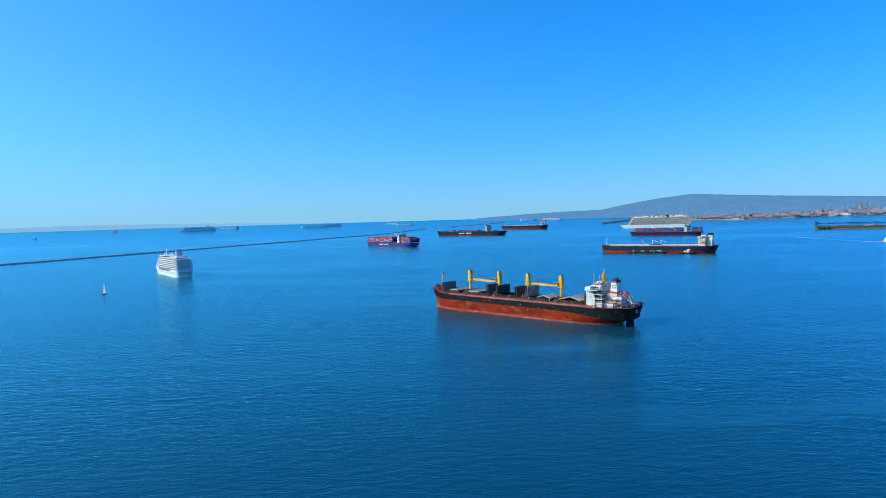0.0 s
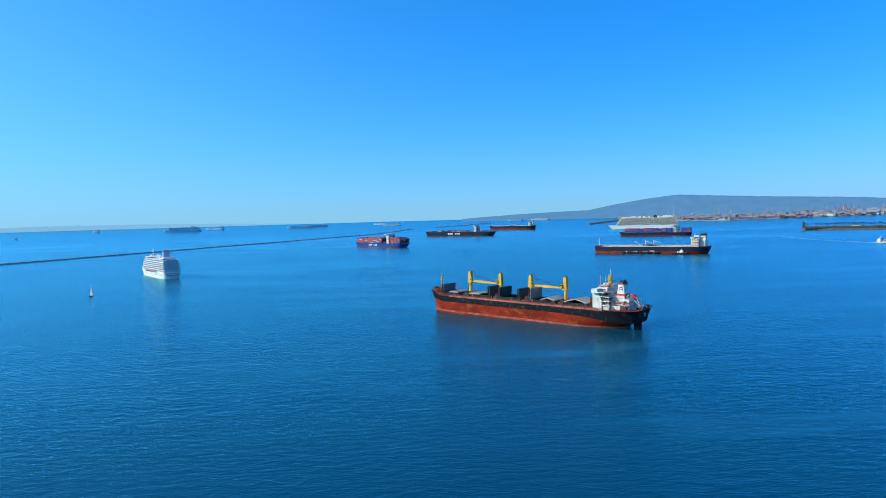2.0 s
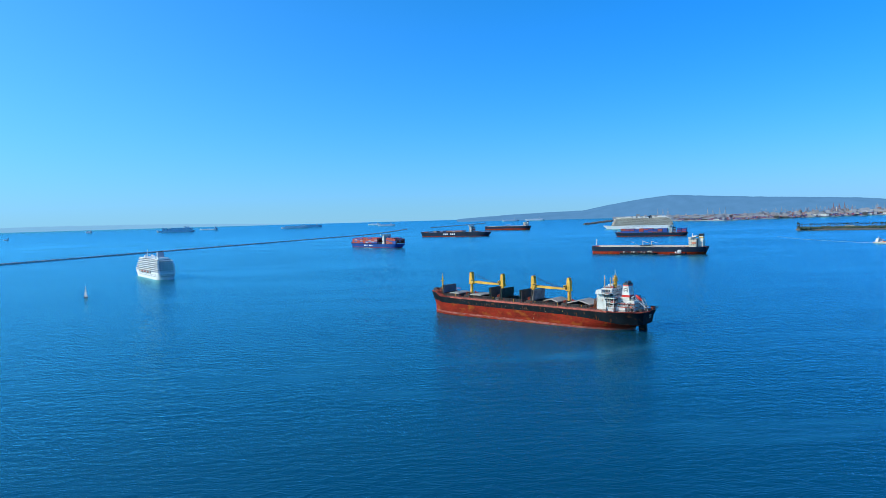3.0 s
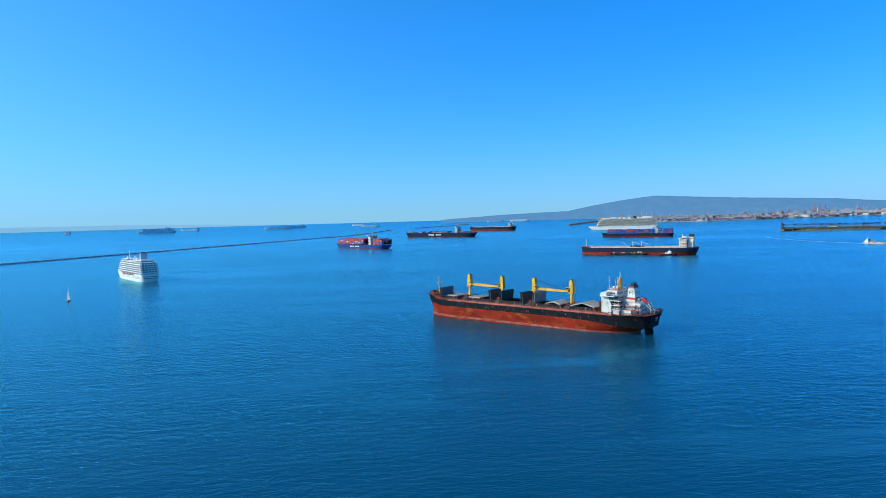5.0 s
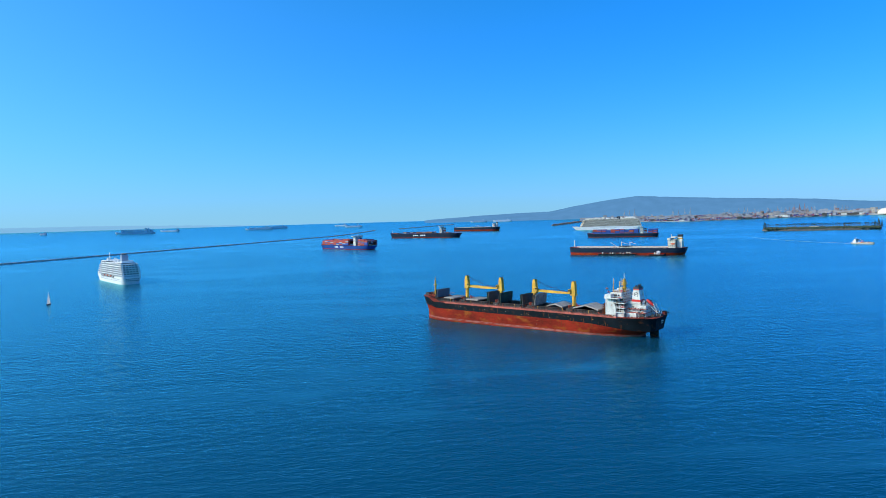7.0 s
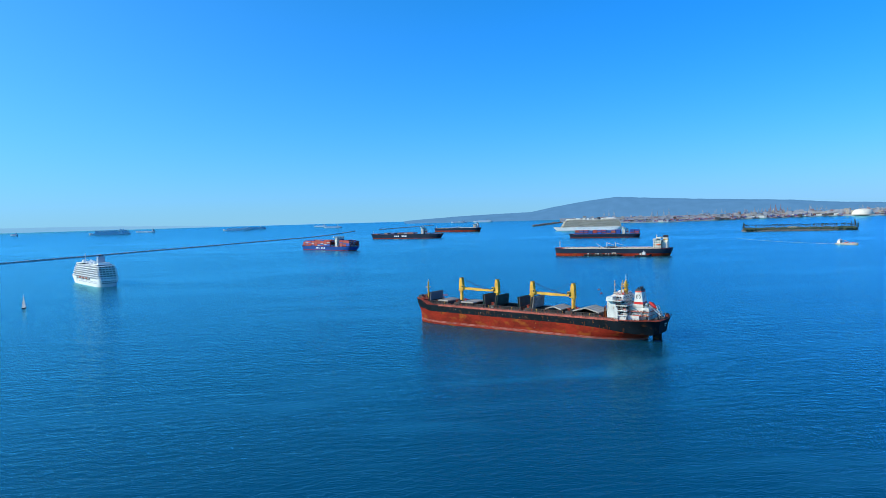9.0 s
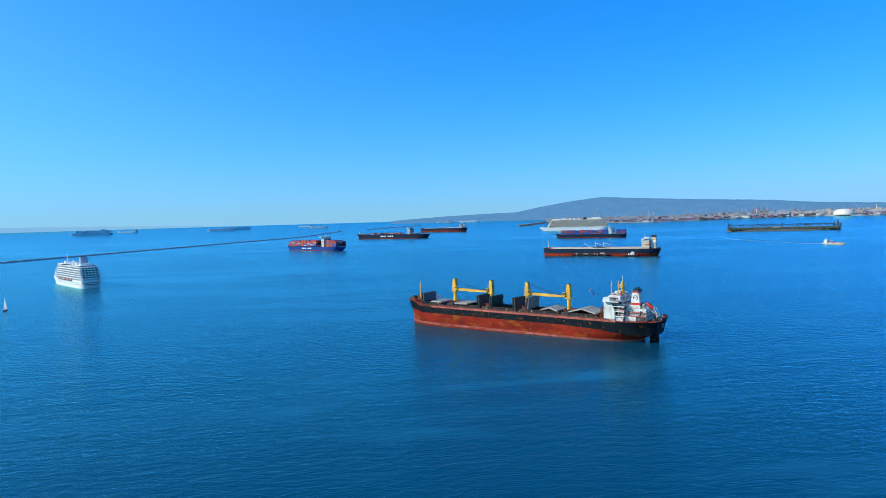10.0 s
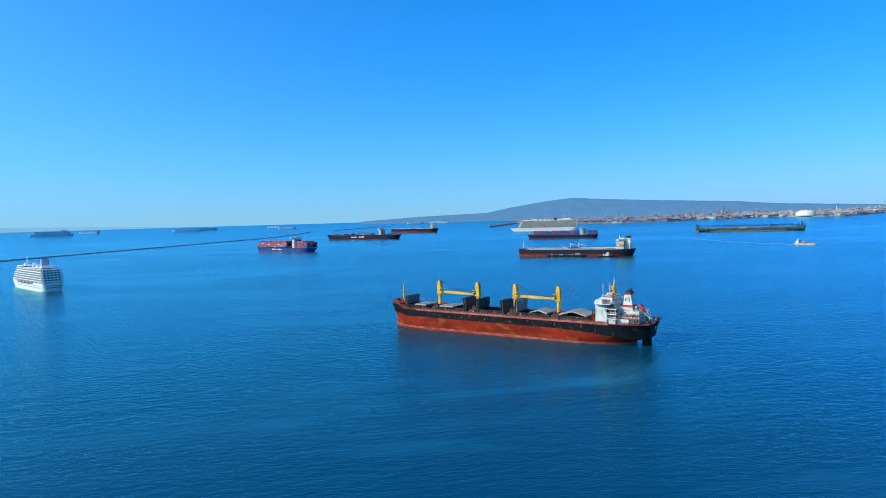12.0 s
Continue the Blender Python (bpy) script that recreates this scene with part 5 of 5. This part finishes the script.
def workboat():
    b = base("workboat", pose(945, 1374, 0, 0, 0, -80), "white and brown harbour supply boat under way", "workboat")
    L = 54
    part("hull", hull_mesh(L, 11, [(-1.5, 0), (.4, 0), (2.6, 1)], transom=.9, fine_bow=.3, fine_stern=.1, sheer=(0, 1.8), keel_end=-1.5), [HATCH, HATCH], b, "low brown hull with pale deck")
    tower(b, 6, 13, 7, 2.4, 7.0, 2, WHITE_CLEAN, mast=4.0)
    rnd = random.Random(7)
    for k in range(6):
        x = 19 + k * 5.2
        part("deck_cargo", a_box(x, x + rnd.uniform(2.5, 4.5), rnd.uniform(-4, -1), rnd.uniform(1, 4), 2.5, 2.5 + rnd.uniform(1.2, 3.2), .1), (CREAM, ORANGE, HATCH)[k % 3], b)
    bm = a_rod((20, 0, 2.4), (20, 0, 9), .4, .3, 8)
    rod(bm, (20, 0, 8.5), (30, 1, 6), .25, .2, 6)
    part("deck_crane", bm, YELLOW, b)
    # foam trail carried by the boat: overlapping thin patches
    rnd = random.Random(3)
    wake = None
    for k in range(15):
        bm = bmesh.new()
        x0, x1 = -k * 30 - 1, -(k + 1) * 30 - 1
        w0, w1 = 7 + k * 1.0, 7 + (k + 1) * 1.0
        n = 7
        top = []
        for i in range(n):
            t = i / (n - 1)
            x = x0 + (x1 - x0) * t
            w = (w0 + (w1 - w0) * t) * rnd.uniform(.6, 1.0) * (1 - k / 17)
            c = .0006 * x * x
            top.append((bm.verts.new((x, c - w / 2, .05)), bm.verts.new((x, c, .14)), bm.verts.new((x, c + w / 2, .05))))
        for p, q in zip(top, top[1:]):
            bm.faces.new((p[0], p[1], q[1], q[0]))
            bm.faces.new((p[1], p[2], q[2], q[1]))
        part("wake_foam", bm, FOAM if k < 2 else WAKE, b, "pale foam of the wake" if k < 2 else "smooth pale blue wake water")
    return b


def bunker_barge():
    b = base("bunker_barge", pose(417, 1252, 0, 0, 0, 144.6), "low dark fuel barge alongside the tanker", "barge")
    part("hull", hull_mesh(72, 15, [(-1, 0), (.3, 0), (3.0, 1)], transom=.95, fine_bow=.06, fine_stern=.05, sheer=(0, 0), keel_end=-1), [BLACK_HULL, STEEL_GREY], b)
    bm = bmesh.new()
    for y in (-3, 0, 3):
        rod(bm, (6, y, 3.8), (66, y, 3.8), .4, seg=6)
    part("cargo_piping", bm, DECK_RED, b)
    bm = a_rod((36, 0, 3), (36, 0, 17), .5, .35, 8)
    rod(bm, (36, 0, 16), (48, 0, 24), .3, .2, 6)
    part("hose_crane", bm, CREAM, b)
    rnd = random.Random(9)
    for k in range(12):
        x, y = 8 + k * 4.8, rnd.uniform(3.2, 5.4)
        part("deck_gear", a_box(x, x + rnd.uniform(1.2, 3.4), y - 1.4, y + 1.2, 3, 3 + rnd.uniform(.8, 2.6), .08), (HATCH, RUST, STEEL_GREY, WHITE)[k % 4], b)
    for k in range(5):
        part("fender", a_rod((8 + 13 * k, 7.7, .6), (11 + 13 * k, 7.7, .6), .8, seg=8), BLACK, b)
    part("pump_house", a_box(10, 18, -3, 3, 3, 6.2, .1), HATCH, b)
    for k, x in enumerate((26, 44, 56)):
        bm = bmesh.new()
        rod(bm, (x, -6, 3), (x, -6, 5), .6, seg=8)
        part("deck_vent", bm, CREAM, b)
    t = base("tugboat", pose(432, 1229, 0, 0, 0, -36), "white and dark tugboat beside the fuel barge", "tugboat")
    part("hull", hull_mesh(30, 10, [(-1.5, 0), (.4, 0), (2.6, 1)], transom=.8, fine_bow=.4, fine_stern=.25, sheer=(.2, 1.8), keel_end=-1.5), [BLACK_HULL, DECK_RED], t, "dark tug hull")
    tower(t, 13, 19, 6.0, 2.4, 4.8, 1, WHITE_CLEAN, mast=3.0)
    funnel_on(t, 10, 2.4, 6.0, 2.0, 3.5, WHITE, BLACK)
    bm = bmesh.new()
    for k in range(8):
        for s in (1, -1):
            rod(bm, (6 + k * 2.3, s * 5.05, .4), (6 + k * 2.3, s * 5.05, 1.6), .4, seg=8)
    part("tyre_fender", bm, BLACK, t)


def buoys():
    for x, y, m, lab in ((190, 740, ORANGE, "orange mooring buoy afloat"), (181, 708, RED_BAND, "red mooring buoy afloat")):
        bm = bmesh.new()
        rod(bm, (0, -1.5, .15), (0, 1.5, .15), .4, seg=12)
        rod(bm, (0, 0, .6), (0, 0, 1.1), .25, .15, 8)
        b = part("mooring_buoy", bm, m)
        b.matrix_basis = pose(x, y, 0, 0, 0, -60)
        tagged(b, lab, "buoy", "mooring buoys")


SAILBOAT, WORKBOAT = sailboat(), workboat()
bunker_barge()
buoys()


# ---- palm island ----
ISL_A, ISL_B = Vector((1268, 2290, 0)), Vector((1596, 2130, 0))


def island():
    along = (ISL_B - ISL_A).normalized()
    deep = Vector((-along.y, along.x, 0))
    L = (ISL_B - ISL_A).length

    def spot(s, d, z=0.0):
        return ISL_A + along * (s * L) + deep * d + Vector((0, 0, z))

    rnd = random.Random(12)
    bm = bmesh.new()
    n = 90
    outline = []
    for i in range(n):
        a = math.tau * i / n
        c, s = math.cos(a), math.sin(a)
        outline.append((.5 + .5 * math.copysign(abs(c) ** .5, c), 60 + 60 * math.copysign(abs(s) ** .5, s)))
    rings = []
    for shrink, z in ((1.0, -1.5), (.985, 3.2), (.965, 5.0), (.93, 5.4), (.5, 6)):
        rings.append([bm.verts.new(spot(.5 + (u - .5) * shrink, 60 + (d - 60) * (shrink if shrink > .9 else shrink) + rnd.uniform(-1, 1), z + rnd.uniform(-.5, .5))) for u, d in outline])
    for a, b in zip(rings, rings[1:]):
        for i in range(n):
            bm.faces.new((a[i], a[(i + 1) % n], b[(i + 1) % n], b[i]))
    bm.faces.new(rings[-1])
    tagged(part("ground_island", bm, ISLE_ROCK), "low artificial island ringed with rock armour", "island", kind="structure")
    # low shrubs round the rim: many small clumps
    bm = bmesh.new()
    for k in range(1400):
        u, d = rnd.uniform(.03, .97), rnd.choice((rnd.uniform(6, 24), rnd.uniform(10, 110)))
        r = rnd.uniform(2.2, 5.4)
        c = spot(u, d, 5.2 + r * .35)
        bmesh.ops.create_icosphere(bm, subdivisions=1, radius=r, matrix=Matrix.Translation(c) @ Matrix.Rotation(rnd.uniform(0, 6), 4, "Z") @ Matrix.Diagonal((1.3, 1, rnd.uniform(.7, 1.25), 1))) if k < 900 else None
    for v in bm.verts:
        v.co += Vector((rnd.uniform(-.7, .7), rnd.uniform(-.7, .7), rnd.uniform(-.6, .6)))
    tagged(part("shrubbery", bm, SHRUB), "dense dark green shrubs along the island rim", "shrubs", kind="stuff")
    for u, d, w, h in ((.3, 30, 40, 5), (.62, 40, 30, 6), (.45, 55, 26, 9)):
        b = base("island_building", Matrix.Translation(spot(u, d, 5.3)) @ Matrix.Rotation(math.atan2(along.y, along.x), 4, "Z"), "low pale utility building among the palms", "building", "island buildings")
        part("wall", a_box(-w / 2, w / 2, -6, 6, 0, h), WHITE, b)
        part("roof", a_box(-w / 2 - .5, w / 2 + .5, -6.5, 6.5, h, h + .6), STEEL_GREY, b)
    # one palm, then copies
    palm = base("palm_tree", Matrix.Translation(spot(.02, 14, 5)), "tall fan palm with bare trunk and small crown", "palm tree", "palms on the island")
    bm = bmesh.new()
    prev = Vector((0, 0, -.5))
    for k in range(1, 6):
        c = Vector((.12 * k * k * .2, 0, 3.9 * k))
        rod(bm, prev, c, .4 - .04 * k, .37 - .04 * k, 6)
        prev = c
    part("trunk", bm, BARK, palm)
    bm = bmesh.new()
    for k in range(34):
        a, e = rnd.uniform(0, math.tau), rnd.uniform(-.7, 1.1)
        way = Vector((math.cos(a) * math.cos(e), math.sin(a) * math.cos(e), math.sin(e)))
        side = way.cross(Vector((0, 0, 1))).normalized()
        p1, p2 = prev + way * 1.5, prev + way * 2.9 - Vector((0, 0, .6))
        v = [bm.verts.new(q) for q in (prev, p1 + side * .6, p2, p1 - side * .6)]
        bm.faces.new(v)
    part("crown", bm, PALM, palm)
    for k in range(280):
        u = rnd.uniform(.03, .97)
        m = Matrix.Translation(spot(u, rnd.uniform(10, 100), 5)) @ Matrix.Rotation(rnd.uniform(0, 6), 4, "Z") @ Matrix.Diagonal((1, 1, 1, 1))
        p = copy_thing(palm, m)
        s = rnd.uniform(.62, .92)
        p.scale = (s, s, s)
    # conifers at both ends
    for u, d, h in ((.015, 22, 27), (.03, 30, 22), (.955, 20, 30), (.97, 32, 26), (.985, 24, 22), (.94, 40, 24)):
        t = base("conifer_tree", Matrix.Translation(spot(u, d, 5)), "tall dark evergreen at the island's end", "tree", "evergreens on the island")
        part("trunk", a_rod((0, 0, -.5), (0, 0, h * .8), .7, .15, 7), BARK, t)
        bm = bmesh.new()
        for k in range(170):
            z = h * rnd.uniform(.12, 1)
            r = h * .2 * (1.05 - z / h) + .4
            a, rr = rnd.uniform(0, math.tau), r * rnd.uniform(.3, 1)
            c = Vector((rr * math.cos(a), rr * math.sin(a), z))
            s = rnd.uniform(.6, 1.6)
            v = [bm.verts.new(c + Vector((rnd.uniform(-s, s), rnd.uniform(-s, s), rnd.uniform(-s, s)))) for _ in range(4)]
            for q in ((0, 1, 2), (0, 2, 3), (0, 3, 1), (1, 2, 3)):
                bm.faces.new([v[i] for i in q])
        part("crown", bm, SHRUB, t)


island()


# ---- harbour front ----
def shore_pose(az, back, up=5.0, turn=0.0):
    r = shore_r(az) + back
    p = polar(az, r)
    return pose(p.x, p.y, sea_z(r) + up, 0, 0, -az + turn)


def gantry_crane(az, r, s, material, up=True, label="quay gantry crane with raised boom"):
    """A ship-to-shore crane: portal legs, girder, raised boom and apex frame."""
    c = base("gantry_crane", shore_pose(az, r), label, "crane", "quay cranes")
    for x in (-9, 9):
        for y in (-10, 10):
            part("leg", a_box(x * s - 1.1 * s, x * s + 1.1 * s, y * s - 1.1 * s, y * s + 1.1 * s, 0, 32 * s), material, c)
    bm = bmesh.new()
    for y in (-10, 10):
        box(bm, -9 * s, 9 * s, y * s - .8 * s, y * s + .8 * s, 12 * s, 14 * s)
    box(bm, -4 * s, 4 * s, -30 * s, 14 * s, 31 * s, 34 * s)
    part("girder", bm, material, c)
    bm = bmesh.new()
    if up:
        rod(bm, (0, -12 * s, 33 * s), (0, -22 * s, 68 * s), 1.6 * s, 1.0 * s, 6)
    else:
        rod(bm, (0, -12 * s, 33 * s), (0, -52 * s, 33 * s), 1.6 * s, 1.2 * s, 6)
    part("boom", bm, material, c)
    bm = bmesh.new()
    for x in (-6, 6):
        rod(bm, (x * s, -9 * s, 33 * s), (0, -4 * s, 54 * s), .9 * s, seg=5)
        rod(bm, (x * s, 10 * s, 33 * s), (0, -4 * s, 54 * s), .7 * s, seg=5)
    part("apex_frame", bm, material, c)
    return c


def harbour():
    rnd = random.Random(21)
    # dome
    d = base("dome_hall", shore_pose(38.3, 40, 4), "large white geodesic dome on the shore", "dome")
    bm = bmesh.new()
    R, h = 52, 32
    prev, seg = None, 32
    for k in range(9):
        a = math.pi / 2 * k / 8
        if k == 8:
            tip = bm.verts.new((0, 0, h))
            for i in range(seg):
                bm.faces.new((prev[i], prev[(i + 1) % seg], tip))
            break
        ring = [bm.verts.new((R * math.cos(a) ** .65 * math.cos(i * math.tau / seg), R * math.cos(a) ** .65 * math.sin(i * math.tau / seg), h * math.sin(a))) for i in range(seg)]
        if prev:
            for i in range(seg):
                bm.faces.new((prev[i], prev[(i + 1) % seg], ring[(i + 1) % seg], ring[i]))
        prev = ring
    part("dome_shell", bm, CREAM, d, flat=False)
    part("base_wall", a_rod((0, 0, -2), (0, 0, 2.5), R + 2, R + 1, 32), HATCH, d)
    # container stacks and sheds along the quay
    paints = [BOX_RED, BOX_BLUE, STEEL_GREY, BOX_GREY, WHITE, HATCH]
    for k in range(560):
        az = rnd.uniform(21.5, 49)
        r = rnd.choice((rnd.uniform(5, 60), rnd.uniform(5, 420)))
        if 36.9 < az < 39.5 and r < 130:
            continue
        shed = rnd.random() < .35
        w, dd, h = (rnd.uniform(12, 42), 14, rnd.uniform(6, 15)) if shed else (rnd.uniform(14, 50), 12, rnd.uniform(5, 17))
        if shed:
            b = base("harbour_shed", shore_pose(az, r, 3), "pale low harbour shed", "building", "harbour sheds")
            part("wall", a_box(-w / 2, w / 2, -dd / 2, dd / 2, 0, h), rnd.choice((WHITE, HATCH, BOX_GREY, STEEL_GREY, STEEL_GREY)), b)
            bm = prism(bmesh.new(), [(-w / 2 - .5, h), (w / 2 + .5, h), (w / 2 - 1, h + 1.8), (-w / 2 + 1, h + 1.8)], -dd / 2 - .5, dd / 2 + .5)
            part("roof", bm, rnd.choice((HATCH, STEEL_GREY, BOX_GREY)), b)
        else:
            bm = bmesh.new()
            n, tiers = int(w / 6), max(2, int(h / 2.6))
            for i in range(n):
                for t in range(tiers - (rnd.random() < .4)):
                    before = len(bm.faces)
                    box(bm, -w / 2 + i * 6, -w / 2 + i * 6 + 5.7, -dd / 2, dd / 2, t * 2.6, t * 2.6 + 2.5)
                    bm.faces.ensure_lookup_table()
                    p = rnd.choices(range(4), (2, 3, 3, 3))[0]
                    for f in bm.faces[before:]:
                        f.material_index = p
            b = part("cargo_block", bm, paints[:4])
            b.matrix_basis = shore_pose(az, r, 3)
            tagged(b, "stacked red and blue shipping containers on the quay", "containers", "container stacks")
    b = base("warehouse", shore_pose(35.2, 150, 4), "long pale warehouse on the harbour front", "building")
    part("wall", a_box(-110, 110, -20, 20, 0, 11), HATCH, b)
    part("roof", prism(bmesh.new(), [(-112, 11), (112, 11), (108, 16), (-108, 16)], -21, 21), BOX_GREY, b)
    # cranes: two groups on the near quays, then ranks along the far terminals
    for az in (19.8, 20.2, 20.6, 23.6, 24.0, 24.5, 24.9):
        gantry_crane(az, rnd.uniform(90, 190), rnd.uniform(.85, 1.05), PALE_STEEL, label="pale grey quay gantry crane with raised boom")
    for lo, hi, count, paint in ((26.2, 30.0, 14, PALE_STEEL), (29.6, 33.6, 16, BOX_ROSE), (30.4, 36.2, 24, PALE_STEEL), (37.4, 40.0, 9, PALE_STEEL), (40.2, 46.5, 15, PALE_STEEL)):
        for k in range(count):
            az = lo + (hi - lo) * (k + rnd.uniform(.1, .9)) / count
            gantry_crane(az, rnd.uniform(170, 340), rnd.uniform(.5, .85), paint, rnd.random() < .3, "far quay gantry crane")
    for k in range(3):
        gantry_crane(32.3 + .35 * k, 150, .95, BOX_ROSE, True, "tall red quay gantry crane paled by painted haze")
    # town blocks rising behind the quays: too many and too far to count
    for part_az in range(18, 50, 4):
        bm = bmesh.new()
        for k in range(230):
            az = part_az + rnd.uniform(0, 4)
            back = rnd.uniform(60, 330)
            w, dd, h = rnd.uniform(5, 26), rnd.uniform(5, 14), rnd.uniform(3, 10) + (rnd.uniform(4, 18) if rnd.random() < .2 else 0)
            before = len(bm.faces)
            box(bm, -w / 2, w / 2, -dd / 2, dd / 2, -4, h, m=shore_pose(az, back, 4))
            bm.faces.ensure_lookup_table()
            pick = rnd.choices(range(5), (5, 4, 2, 2, 1))[0]
            for f in bm.faces[before:]:
                f.material_index = pick
        tagged(part("town_block", bm, [PALE_STEEL, BOX_GREY, HATCH, LAND, BOX_ROSE]), "pale low town and depot buildings behind the quays", "buildings", "harbour town", kind="stuff")
    # chimneys
    for az, h in ((39.3, 46), (40.6, 38), (42.4, 40), (44, 44), (31.5, 40)):
        c = base("chimney", shore_pose(az + 1, 180), "tall slim harbour chimney", "chimney", "harbour chimneys")
        part("stack", a_rod((0, 0, -2), (0, 0, h), 2.2, 1.4, 10), CREAM, c)
        part("rim", a_rod((0, 0, h), (0, 0, h + 1.5), 1.8, 1.8, 10), BOX_RED, c)


harbour()


# ---- what moves ----
def motions():
    walk(SAILBOAT, [(0, pose(-398, 776, 0, 0, 0, 98)), (6, pose(-393, 778, 0, 0, 0, 98)), (12, pose(-388, 780, 0, 0, 0, 98))])
    start, way, speed = Vector((945, 1374)), Vector((math.cos(radians(-80)), math.sin(radians(-80)))), 4.3
    rows = []
    for k in range(5):
        t = 3 * k
        p = start + way * speed * (t - 12)
        rows.append((t, pose(p.x, p.y, 0, 0, 0, -80)))
    walk(WORKBOAT, rows)


motions()
